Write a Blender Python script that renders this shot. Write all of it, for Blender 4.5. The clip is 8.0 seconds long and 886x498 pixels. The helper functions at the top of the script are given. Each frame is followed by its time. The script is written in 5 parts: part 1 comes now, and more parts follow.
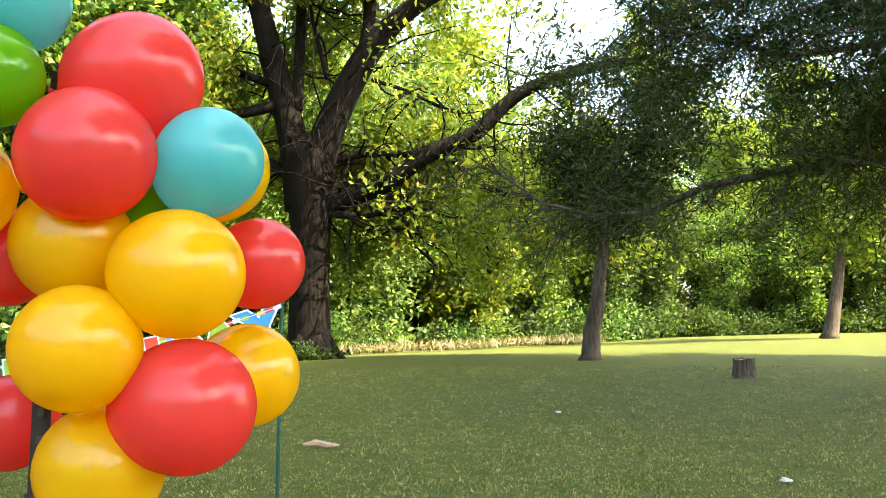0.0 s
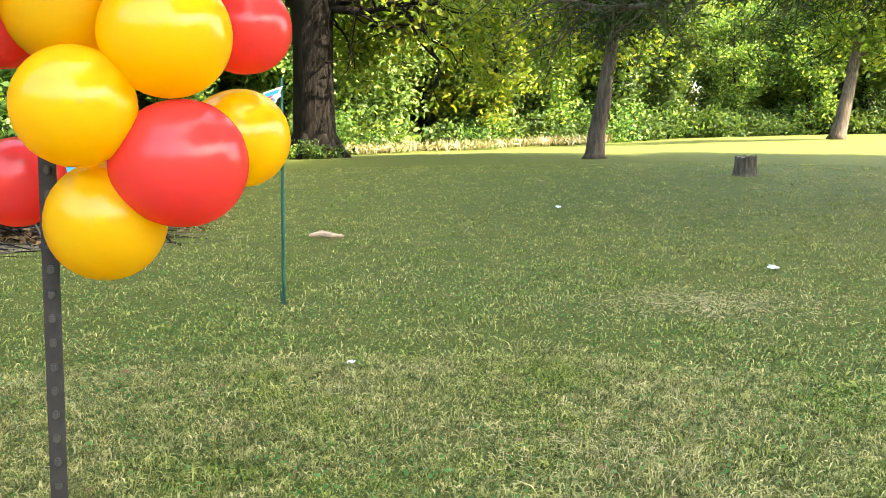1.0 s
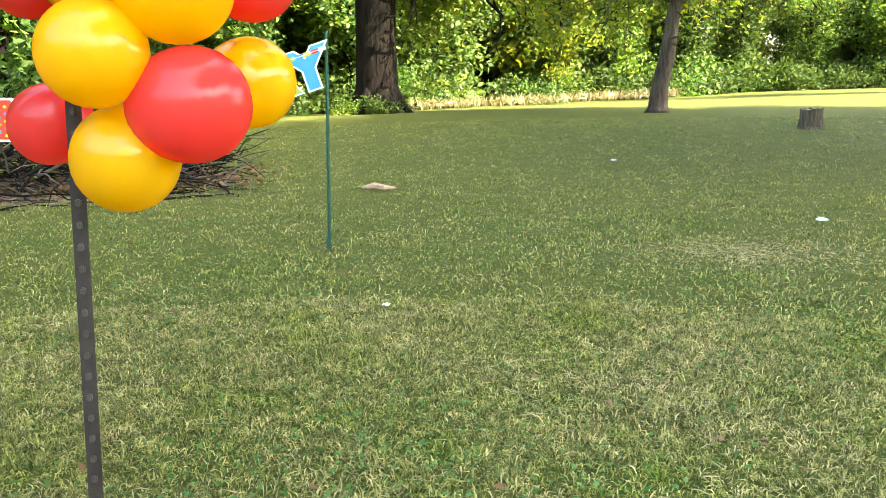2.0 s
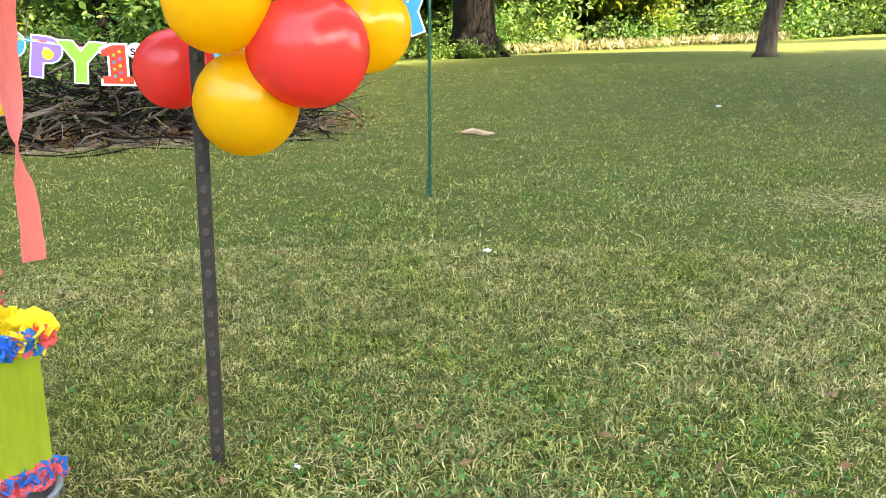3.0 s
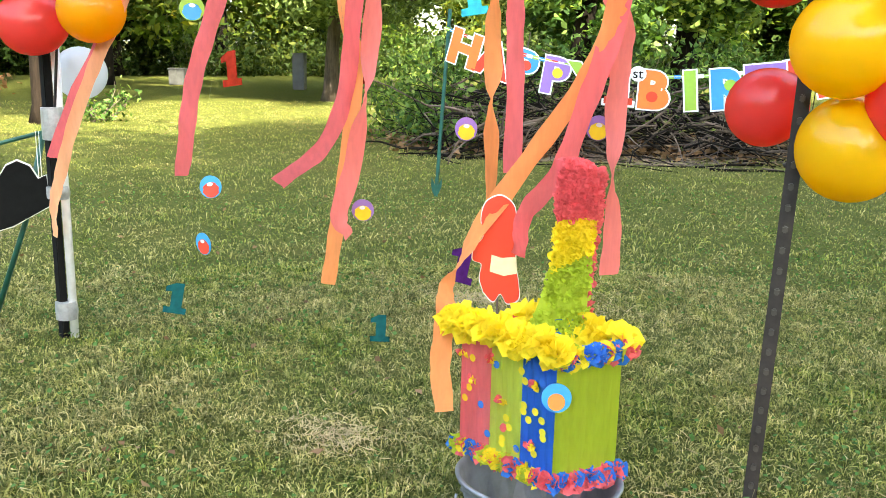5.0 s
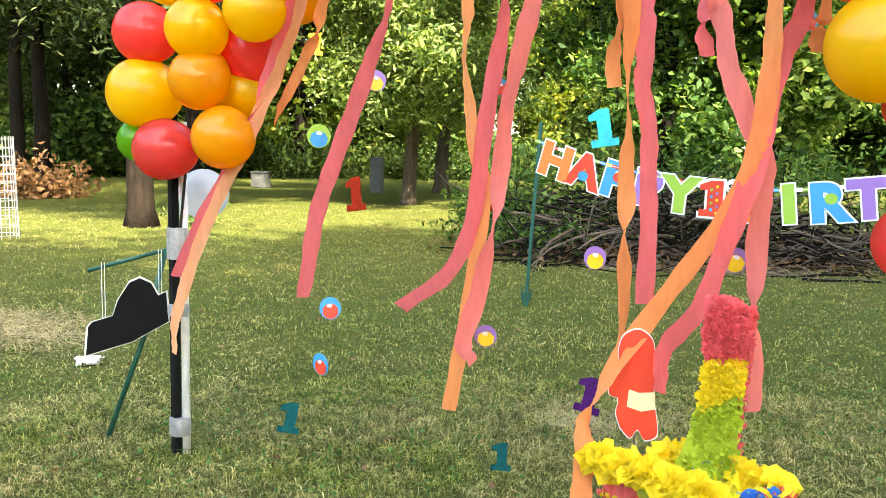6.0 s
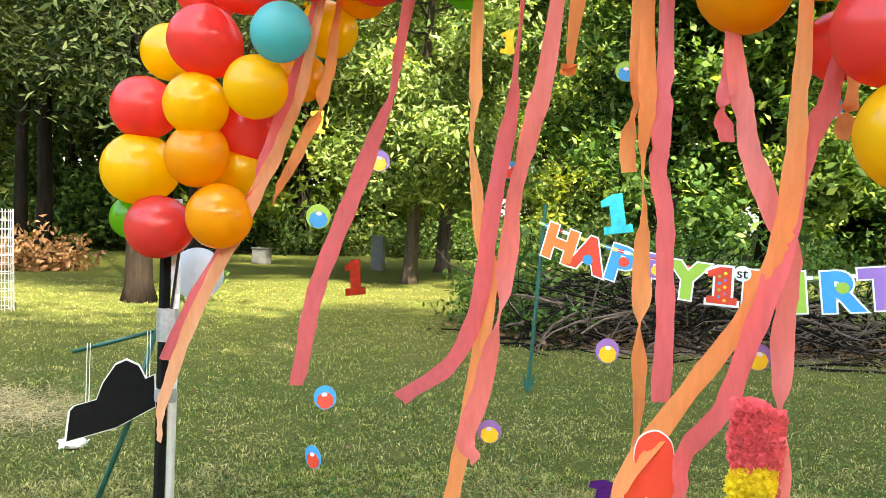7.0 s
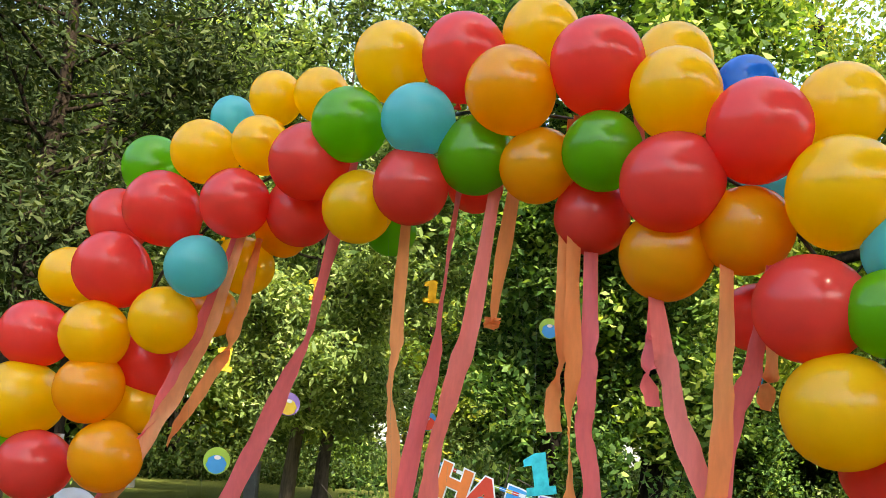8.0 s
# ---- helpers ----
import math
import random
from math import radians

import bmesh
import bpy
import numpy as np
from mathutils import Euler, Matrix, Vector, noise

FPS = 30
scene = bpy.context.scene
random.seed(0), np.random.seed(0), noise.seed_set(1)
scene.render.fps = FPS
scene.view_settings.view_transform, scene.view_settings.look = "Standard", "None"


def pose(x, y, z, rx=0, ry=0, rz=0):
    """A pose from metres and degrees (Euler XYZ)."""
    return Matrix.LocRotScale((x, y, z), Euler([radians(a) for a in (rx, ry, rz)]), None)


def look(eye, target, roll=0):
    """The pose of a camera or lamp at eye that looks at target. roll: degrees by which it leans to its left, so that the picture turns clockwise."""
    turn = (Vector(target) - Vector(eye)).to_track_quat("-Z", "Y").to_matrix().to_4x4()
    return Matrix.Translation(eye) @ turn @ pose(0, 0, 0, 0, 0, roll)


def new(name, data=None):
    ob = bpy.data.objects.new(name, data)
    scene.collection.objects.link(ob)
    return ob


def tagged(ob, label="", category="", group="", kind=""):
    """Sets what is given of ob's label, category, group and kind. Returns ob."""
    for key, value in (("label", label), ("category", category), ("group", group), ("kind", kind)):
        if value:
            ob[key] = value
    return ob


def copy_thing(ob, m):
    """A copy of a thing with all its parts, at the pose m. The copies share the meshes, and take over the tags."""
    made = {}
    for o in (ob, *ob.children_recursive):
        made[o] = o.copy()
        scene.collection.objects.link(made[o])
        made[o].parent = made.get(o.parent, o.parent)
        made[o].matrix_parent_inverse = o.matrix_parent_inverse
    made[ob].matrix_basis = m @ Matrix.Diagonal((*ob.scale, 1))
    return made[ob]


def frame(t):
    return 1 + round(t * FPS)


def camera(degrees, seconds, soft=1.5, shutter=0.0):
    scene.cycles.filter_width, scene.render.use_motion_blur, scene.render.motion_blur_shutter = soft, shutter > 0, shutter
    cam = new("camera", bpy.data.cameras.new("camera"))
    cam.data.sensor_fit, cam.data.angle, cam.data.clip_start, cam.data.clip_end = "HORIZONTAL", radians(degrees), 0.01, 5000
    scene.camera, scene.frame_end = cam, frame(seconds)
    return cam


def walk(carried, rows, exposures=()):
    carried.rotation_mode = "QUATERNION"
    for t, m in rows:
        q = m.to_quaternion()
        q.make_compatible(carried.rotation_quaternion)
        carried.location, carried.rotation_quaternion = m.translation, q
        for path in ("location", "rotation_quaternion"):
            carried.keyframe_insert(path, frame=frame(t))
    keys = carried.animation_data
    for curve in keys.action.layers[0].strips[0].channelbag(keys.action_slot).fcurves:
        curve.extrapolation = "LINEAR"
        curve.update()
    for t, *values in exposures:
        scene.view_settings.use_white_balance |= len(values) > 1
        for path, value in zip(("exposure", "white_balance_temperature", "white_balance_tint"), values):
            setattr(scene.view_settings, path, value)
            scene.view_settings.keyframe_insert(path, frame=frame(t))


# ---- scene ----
cam = camera(52.2, 8.0, soft=0.8)
PATH = [
    (0, (0.643, -0.792, 1.295), (0.43, 1.19, 1.465), -0.5),
    (0.5, (0.636, -0.808, 1.235), (0.459, 1.183, 1.174), -0.5),
    (1, (0.707, -0.881, 1.208), (0.477, 1.088, 0.943), -0.4),
    (1.5, (0.864, -0.982, 1.196), (0.549, 0.974, 0.926), -0.8),
    (1.7, (0.908, -0.998, 1.187), (0.566, 0.949, 0.89), -0.7),
    (2.8, (0.91, -1.013, 1.168), (0.403, 0.863, 0.693), -1.2),
    (3, (0.861, -1.021, 1.179), (0.293, 0.838, 0.707), -1.0),
    (3.5, (0.772, -1.072, 1.181), (0.003, 0.717, 0.721), -0.8),
    (4, (0.661, -1.16, 1.2), (-0.395, 0.473, 0.734), 0.1),
    (4.5, (0.57, -1.212, 1.203), (-0.669, 0.29, 0.745), 0.5),
    (5, (0.541, -1.274, 1.23), (-0.803, 0.142, 0.795), 1.2),
    (5.2, (0.52, -1.296, 1.249), (-0.883, 0.07, 0.844), 1.3),
    (6.3, (0.366, -1.409, 1.324), (-1.112, -0.074, 1.141), 1.5),
    (6.5, (0.362, -1.399, 1.319), (-1.12, -0.066, 1.15), 1.9),
    (7, (0.269, -1.3, 1.33), (-1.219, 0.036, 1.28), 2.1),
    (7.5, (0.198, -1.218, 1.371), (-1.227, 0.177, 1.524), 2.9),
    (8, (0.133, -1.333, 1.408), (-1.156, 0.129, 1.859), 4.1),
]
EXPOSURES = [(0.0, 3.4, 7550, 6), (0.5, 3.65, 7550, 6), (1.0, 3.85, 7550, 6), (4.0, 3.68, 7550, 6), (5.0, 3.6, 7550, 6), (6.5, 3.45, 7550, 6), (7.0, 3.38, 7550, 6), (7.5, 3.08, 7550, 6), (8.0, 2.72, 7550, 6)]
walk(cam, [(t, look(eye, target, roll)) for t, eye, target, roll in PATH], EXPOSURES)

# ---- light ----
SUN_AZ, SUN_EL = radians(110), radians(47)   # from +y towards +x
world = bpy.data.worlds.new("world")
scene.world = world
world.use_nodes = True
wn = world.node_tree
sky = wn.nodes.new("ShaderNodeTexSky")
sky.sky_type, sky.sun_disc = "NISHITA", False
sky.sun_elevation, sky.sun_rotation = SUN_EL, SUN_AZ
sky.air_density, sky.dust_density = 1.0, 2.5
wn.nodes["Background"].inputs["Strength"].default_value = 0.15
wn.links.new(sky.outputs[0], wn.nodes["Background"].inputs["Color"])
sun = new("sun", bpy.data.lights.new("sun", "SUN"))
sun.data.energy, sun.data.angle, sun.data.color = 3.0, radians(0.6), (1.0, 0.93, 0.82)
sun_dir = Vector((math.sin(SUN_AZ) * math.cos(SUN_EL), math.cos(SUN_AZ) * math.cos(SUN_EL), math.sin(SUN_EL)))
sun.matrix_world = look(sun_dir * 60, (0, 0, 0))

# ---- materials ----


def material(name, build):
    m = bpy.data.materials.new(name)
    m.use_nodes = True
    nt = m.node_tree
    bsdf = nt.nodes["Principled BSDF"]
    build(nt, bsdf, nt.nodes["Material Output"])
    return m


def nd(nt, kind, **inputs):
    n = nt.nodes.new("ShaderNode" + kind)
    for k, v in inputs.items():
        n.inputs[k.replace("_", " ")].default_value = v
    return n


def ramp(nt, fac, stops):
    r = nt.nodes.new("ShaderNodeValToRGB")
    e = r.color_ramp.elements
    while len(e) < len(stops):
        e.new(0.5)
    for el, (p, c) in zip(e, stops):
        el.position, el.color = p, (*c, 1)
    nt.links.new(fac, r.inputs[0])
    return r.outputs[0]


def noise_tex(nt, scale, detail=4, rough=0.55, vec=None, stretch=None):
    n = nd(nt, "TexNoise", Scale=scale, Detail=detail, Roughness=rough)
    if vec is None:
        vec = nt.nodes.new("ShaderNodeTexCoord").outputs["Object"]
    if stretch:
        mp = nt.nodes.new("ShaderNodeMapping")
        mp.inputs["Scale"].default_value = stretch
        nt.links.new(vec, mp.inputs[0])
        vec = mp.outputs[0]
    nt.links.new(vec, n.inputs["Vector"])
    return n.outputs["Fac"]


def bump(nt, bsdf, height, strength=0.3, distance=0.01):
    b = nd(nt, "Bump", Strength=strength, Distance=distance)
    nt.links.new(height, b.inputs["Height"])
    nt.links.new(b.outputs[0], bsdf.inputs["Normal"])


def mixc(nt, fac, a, b, mode="MIX"):
    m = nt.nodes.new("ShaderNodeMix")
    m.data_type, m.blend_type = "RGBA", mode
    for sock, v in ((m.inputs["Factor"], fac), (m.inputs[6], a), (m.inputs[7], b)):
        if isinstance(v, (int, float)):
            sock.default_value = v
        elif isinstance(v, tuple):
            sock.default_value = (*v, 1)
        else:
            nt.links.new(v, sock)
    return m.outputs[2]


def world_pos(nt):
    return nt.nodes.new("ShaderNodeNewGeometry").outputs["Position"]


def plain(name, col, rough=0.5, metal=0.0, vary=0.15, scale=30.0, relief=0.1):
    def build(nt, b, out):
        f = noise_tex(nt, scale)
        dark = tuple(c * (1 - vary) for c in col)
        light = tuple(min(1, c * (1 + vary)) for c in col)
        nt.links.new(ramp(nt, f, [(0.3, dark), (0.7, light)]), b.inputs["Base Color"])
        b.inputs["Roughness"].default_value, b.inputs["Metallic"].default_value = rough, metal
        if relief:
            bump(nt, b, noise_tex(nt, scale * 6), relief, 0.002)
    return material(name, build)


def lawn(nt, b, out):
    p = world_pos(nt)
    big = noise_tex(nt, 0.35, 5, 0.6, p)
    mid = noise_tex(nt, 2.2, 5, 0.65, p)
    fine = noise_tex(nt, 38, 4, 0.75, p)
    c1 = ramp(nt, big, [(0.32, (0.07, 0.115, 0.022)), (0.55, (0.105, 0.14, 0.034)), (0.72, (0.17, 0.155, 0.06))])
    c2 = ramp(nt, mid, [(0.3, (0.04, 0.075, 0.014)), (0.5, (0.1, 0.135, 0.032)), (0.68, (0.26, 0.21, 0.1))])
    c3 = ramp(nt, fine, [(0.34, (0.015, 0.028, 0.007)), (0.5, (0.1, 0.135, 0.033)), (0.68, (0.33, 0.3, 0.15))])
    c = mixc(nt, 0.5, c1, c2)
    nt.links.new(mixc(nt, 1.0, mixc(nt, 0.6, c, c3), (0.6, 0.57, 0.34), "MULTIPLY"), b.inputs["Base Color"])
    b.inputs["Roughness"].default_value = 0.9
    b.inputs["Specular IOR Level"].default_value = 0.15
    bump(nt, b, fine, 0.8, 0.03)


def leafy(name, stops, trans=0.35, rough=0.5):
    def build(nt, b, out):
        g = nt.nodes.new("ShaderNodeNewGeometry")
        info = nt.nodes.new("ShaderNodeObjectInfo")
        r = g.outputs["Random Per Island"]
        c = ramp(nt, r, stops)
        tint = ramp(nt, info.outputs["Random"], [(0.0, (0.8, 0.85, 0.75)), (0.5, (1, 1, 1)), (1.0, (1.25, 1.1, 0.85))])
        c = mixc(nt, 1.0, c, tint, "MULTIPLY")
        nt.links.new(c, b.inputs["Base Color"])
        b.inputs["Roughness"].default_value = rough
        b.inputs["Specular IOR Level"].default_value = 0.12
        tr = nt.nodes.new("ShaderNodeBsdfTranslucent")
        nt.links.new(mixc(nt, 1.0, c, (1.5, 1.5, 0.6), "MULTIPLY"), tr.inputs["Color"])
        mix = nt.nodes.new("ShaderNodeMixShader")
        mix.inputs[0].default_value = trans
        nt.links.new(b.outputs[0], mix.inputs[1])
        nt.links.new(tr.outputs[0], mix.inputs[2])
        nt.links.new(mix.outputs[0], out.inputs["Surface"])
    return material(name, build)


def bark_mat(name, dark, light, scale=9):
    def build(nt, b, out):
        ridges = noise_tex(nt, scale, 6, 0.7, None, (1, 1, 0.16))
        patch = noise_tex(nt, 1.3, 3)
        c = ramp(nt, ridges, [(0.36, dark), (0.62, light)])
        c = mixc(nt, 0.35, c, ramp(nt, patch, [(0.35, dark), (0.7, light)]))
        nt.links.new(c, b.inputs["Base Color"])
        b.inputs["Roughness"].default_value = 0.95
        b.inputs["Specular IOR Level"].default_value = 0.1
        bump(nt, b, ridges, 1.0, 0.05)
    return material(name, build)


M_LAWN = material("lawn_grass", lawn)


def blade_build(nt, b, out, dull=1.0):
    r = nt.nodes.new("ShaderNodeNewGeometry").outputs["Random Per Island"]
    green = ramp(nt, r, [(0.0, (0.03, 0.075, 0.01)), (0.35, (0.14, 0.195, 0.032)), (0.75, (0.27, 0.31, 0.06)), (0.93, (0.38, 0.38, 0.11)), (1.0, (0.5, 0.46, 0.22))])
    straw = ramp(nt, r, [(0.0, (0.06, 0.08, 0.02)), (0.35, (0.24, 0.24, 0.085)), (0.7, (0.4, 0.35, 0.14)), (1.0, (0.58, 0.5, 0.27))])
    p = world_pos(nt)
    patch = ramp(nt, noise_tex(nt, 1.1, 6, 0.8, p), [(0.38, (0, 0, 0)), (0.56, (1, 1, 1))])
    tuft = ramp(nt, noise_tex(nt, 11, 4, 0.7, p), [(0.36, (0.48, 0.52, 0.46)), (0.5, (0.95, 0.95, 0.9)), (0.66, (1.4, 1.32, 1.25))])
    c = mixc(nt, 1.0, mixc(nt, patch, green, straw), tuft, "MULTIPLY")
    c = mixc(nt, dull, (0.11, 0.15, 0.035), c)
    nt.links.new(c, b.inputs["Base Color"])
    b.inputs["Roughness"].default_value = 0.7
    b.inputs["Specular IOR Level"].default_value = 0.12
    tr = nt.nodes.new("ShaderNodeBsdfTranslucent")
    nt.links.new(c, tr.inputs["Color"])
    mix = nt.nodes.new("ShaderNodeMixShader")
    mix.inputs[0].default_value = 0.35
    nt.links.new(b.outputs[0], mix.inputs[1])
    nt.links.new(tr.outputs[0], mix.inputs[2])
    nt.links.new(mix.outputs[0], out.inputs["Surface"])


M_BLADE = material("grass_blades", blade_build)
M_BLADE_FAR = material("grass_blades_far", lambda nt, b, out: blade_build(nt, b, out, 0.85))
M_CLOVER = leafy("clover_leaves", [(0.0, (0.045, 0.12, 0.03)), (1.0, (0.13, 0.25, 0.08))], 0.25, 0.6)
M_LEAF = leafy("leaves_green", [(0.0, (0.018, 0.05, 0.013)), (0.5, (0.07, 0.14, 0.036)), (0.85, (0.15, 0.24, 0.07)), (1.0, (0.28, 0.35, 0.11))], 0.42)
M_LEAF_Y = leafy("leaves_yellowing", [(0.0, (0.06, 0.11, 0.02)), (0.5, (0.115, 0.175, 0.034)), (0.9, (0.19, 0.225, 0.045)), (1.0, (0.3, 0.28, 0.05))], 0.5)
M_LEAF_P = leafy("leaves_pale", [(0.0, (0.045, 0.085, 0.028)), (0.5, (0.14, 0.21, 0.072)), (0.85, (0.24, 0.32, 0.12)), (1.0, (0.38, 0.45, 0.2))], 0.42)
M_LEAF_D = leafy("leaves_dark", [(0.0, (0.02, 0.042, 0.012)), (0.6, (0.045, 0.08, 0.02)), (1.0, (0.09, 0.12, 0.03))], 0.35)
M_NEEDLE = leafy("evergreen_sprays", [(0.0, (0.014, 0.026, 0.009)), (0.6, (0.034, 0.054, 0.02)), (1.0, (0.075, 0.09, 0.038))], 0.25, 0.8)
M_DEAD = leafy("dead_leaves", [(0.0, (0.13, 0.07, 0.035)), (1.0, (0.28, 0.17, 0.1))], 0.2)
# near-black bark: the oak's crown shade is put into its colour
M_BARK_D = bark_mat("shade_darkened_bark", (0.0035, 0.003, 0.0024), (0.016, 0.0125, 0.0095))
# brown bark, lowered so its colour carries the lawn tree's shade
M_BARK_M = bark_mat("shade_darkened_brown", (0.007, 0.005, 0.0035), (0.028, 0.02, 0.014), 12)
M_BARK = bark_mat("grey_brown_bark", (0.03, 0.024, 0.018), (0.13, 0.1, 0.075), 14)
M_TWIG = plain("dead_twigs", (0.11, 0.085, 0.065), 0.9, 0, 0.4, 12)


def rubber(name, col, deep):
    def build(nt, b, out):
        f = noise_tex(nt, 2.5, 3)
        nt.links.new(ramp(nt, f, [(0.3, tuple(c * 0.9 for c in col)), (0.7, col)]), b.inputs["Base Color"])
        b.inputs["Roughness"].default_value = 0.21
        b.inputs["Coat Weight"].default_value, b.inputs["Coat Roughness"].default_value = 0.3, 0.09
        b.inputs["Specular IOR Level"].default_value = 0.5
        tr = nt.nodes.new("ShaderNodeBsdfTranslucent")
        tr.inputs["Color"].default_value = (*deep, 1)
        mix = nt.nodes.new("ShaderNodeMixShader")
        mix.inputs[0].default_value = 0.58
        nt.links.new(b.outputs[0], mix.inputs[1])
        nt.links.new(tr.outputs[0], mix.inputs[2])
        nt.links.new(mix.outputs[0], out.inputs["Surface"])
    return material(name, build)


BALLOON_MATS = {
    "R": rubber("red_latex", (0.84, 0.095, 0.085), (0.97, 0.09, 0.075)),
    "Y": rubber("yellow_latex", (0.97, 0.64, 0.025), (1.0, 0.66, 0.015)),
    "O": rubber("golden_latex", (0.92, 0.48, 0.02), (1.0, 0.48, 0.01)),
    "G": rubber("green_latex", (0.17, 0.46, 0.018), (0.24, 0.66, 0.025)),
    "T": rubber("turquoise_latex", (0.13, 0.58, 0.6), (0.2, 0.72, 0.74)),
    "B": rubber("blue_latex", (0.015, 0.2, 0.62), (0.02, 0.3, 0.8)),
    "W": rubber("white_latex", (0.8, 0.79, 0.8), (0.9, 0.9, 0.9)),
}
BALLOON_WORDS = {"R": "coral red", "Y": "bright yellow", "O": "golden yellow", "G": "lime green", "T": "turquoise", "B": "blue", "W": "white"}


# ---- mesh helpers ----
def part(name, bm, mat, parent=None, label="", smooth=False):
    me = bpy.data.meshes.new(name)
    bm.to_mesh(me)
    bm.free()
    me.materials.append(mat)
    if smooth:
        me.polygons.foreach_set("use_smooth", [True] * len(me.polygons))
    ob = new(name, me)
    ob.parent = parent
    return tagged(ob, label)


def empty(name, m, label, category, group="", kind=""):
    ob = new(name)
    ob.matrix_world = m
    return tagged(ob, label, category, group, kind)


def quads(name, centres, sizes, aspect, mat, seed, flat=0.0, droop=0.0):
    """Many small leaf-shaped faces as one mesh."""
    r = np.random.default_rng(seed)
    n = len(centres)
    a = r.normal(size=(n, 3))
    a[:, 2] = a[:, 2] * (1 - flat) - droop
    a /= np.linalg.norm(a, axis=1)[:, None]
    b = r.normal(size=(n, 3))
    if flat:
        b[:, 2] *= (1 - flat)
    b -= a * (a * b).sum(1)[:, None]
    b /= np.linalg.norm(b, axis=1)[:, None]
    s = np.asarray(sizes)[:, None]
    up = np.cross(a, b) * s * 0.12
    v = np.empty((n, 4, 3))
    v[:, 0] = centres - a * s * 0.5
    v[:, 1] = centres + b * s * aspect * 0.5 + up
    v[:, 2] = centres + a * s * 0.5
    v[:, 3] = centres - b * s * aspect * 0.5 + up
    me = bpy.data.meshes.new(name)
    me.vertices.add(4 * n)
    me.vertices.foreach_set("co", v.ravel())
    me.loops.add(4 * n)
    me.loops.foreach_set("vertex_index", np.arange(4 * n))
    me.polygons.add(n)
    me.polygons.foreach_set("loop_start", np.arange(0, 4 * n, 4))
    me.materials.append(mat)
    me.update()
    return me


def tube(bm, pts, radii, sides=8, cap=True):
    """A tapered tube along the points, added to bm."""
    pts = [Vector(p) for p in pts]
    rings = []
    for i, p in enumerate(pts):
        d = (pts[min(i + 1, len(pts) - 1)] - pts[max(i - 1, 0)]).normalized()
        side = d.cross(Vector((0.31, 0.93, 0.17))).normalized()
        other = d.cross(side)
        r = radii[i] if hasattr(radii, "__len__") else radii
        rings.append([bm.verts.new(p + (side * math.cos(k * math.tau / sides) + other * math.sin(k * math.tau / sides)) * r) for k in range(sides)])
    for a, b in zip(rings, rings[1:]):
        for k in range(sides):
            bm.faces.new((a[k], a[(k + 1) % sides], b[(k + 1) % sides], b[k]))
    if cap:
        bm.faces.new(list(reversed(rings[0])))
        bm.faces.new(rings[-1])


def box(bm, size, at=(0, 0, 0), turn=None, bevel=0.0):
    m = Matrix.Translation(at) @ (turn or Matrix.Identity(4)) @ Matrix.Diagonal((*size, 1))
    made = bmesh.ops.create_cube(bm, size=1, matrix=m)["verts"]
    if bevel:
        edges = list({e for v in made for e in v.link_edges})
        bmesh.ops.bevel(bm, geom=edges, offset=bevel, segments=2, affect="EDGES")


def wander(start, heading, length, steps, wiggle, lift, r):
    pts = [Vector(start)]
    d = Vector(heading).normalized()
    for _ in range(steps):
        d = (d + Vector(r.normal(size=3)) * wiggle + Vector((0, 0, lift))).normalized()
        pts.append(pts[-1] + d * (length / steps))
    return pts


def smooth_line(pts, n):
    pts = [Vector(p) for p in pts]
    pts = [pts[0] * 2 - pts[1]] + pts + [pts[-1] * 2 - pts[-2]]
    out = []
    for i in range(1, len(pts) - 2):
        a, b, c, d = pts[i - 1:i + 3]
        for k in range(n):
            t = k / n
            out.append(0.5 * (2 * b + (c - a) * t + (2 * a - 5 * b + 4 * c - d) * t * t + (3 * b - a - 3 * c + d) * t ** 3))
    return out + [pts[-2]]


# ---- ground ----
def ease(a, b, v):
    t = min(1, max(0, (v - a) / (b - a)))
    return t * t * (3 - 2 * t)


def ground_z(x, y):
    rise = 0.42 * ease(9, 20, y) * ease(-22, 2, x)
    rise += 0.012 * max(0, x - 2) * ease(9, 20, y)
    rise -= 0.3 * ease(26, 42, y) * (1 - ease(-6, 12, x))
    near = ease(6, 16, math.hypot(x, y))
    return rise + 0.03 * near * noise.noise(Vector((x * 0.2, y * 0.2, 0)))


def make_ground():
    bm = bmesh.new()
    rings, seg = [0.0] + [0.6 * 1.12 ** i for i in range(80)], 120
    rows = []
    for r in rings[1:]:
        row = []
        for k in range(seg):
            a = k * math.tau / seg
            x, y = -0.5 + r * math.cos(a), 1 + r * math.sin(a)
            row.append(bm.verts.new((x, y, ground_z(x, y) if r < 400 else 0)))
        rows.append(row)
    mid = bm.verts.new((-0.5, 1, 0))
    for k in range(seg):
        bm.faces.new((mid, rows[0][k], rows[0][(k + 1) % seg]))
    for a, b in zip(rows, rows[1:]):
        for k in range(seg):
            bm.faces.new((a[k], b[k], b[(k + 1) % seg], a[(k + 1) % seg]))
    tagged(part("ground", bm, M_LAWN, None, "", True), "mown green lawn with dry straw patches", "lawn", "", "structure")


make_ground()

# ---- trees ----
def crown_points(tips, per, spread, r):
    tips = np.array([tuple(t) for t in tips])
    c = np.repeat(tips, per, axis=0)
    return c + r.normal(size=c.shape) * np.asarray(spread)


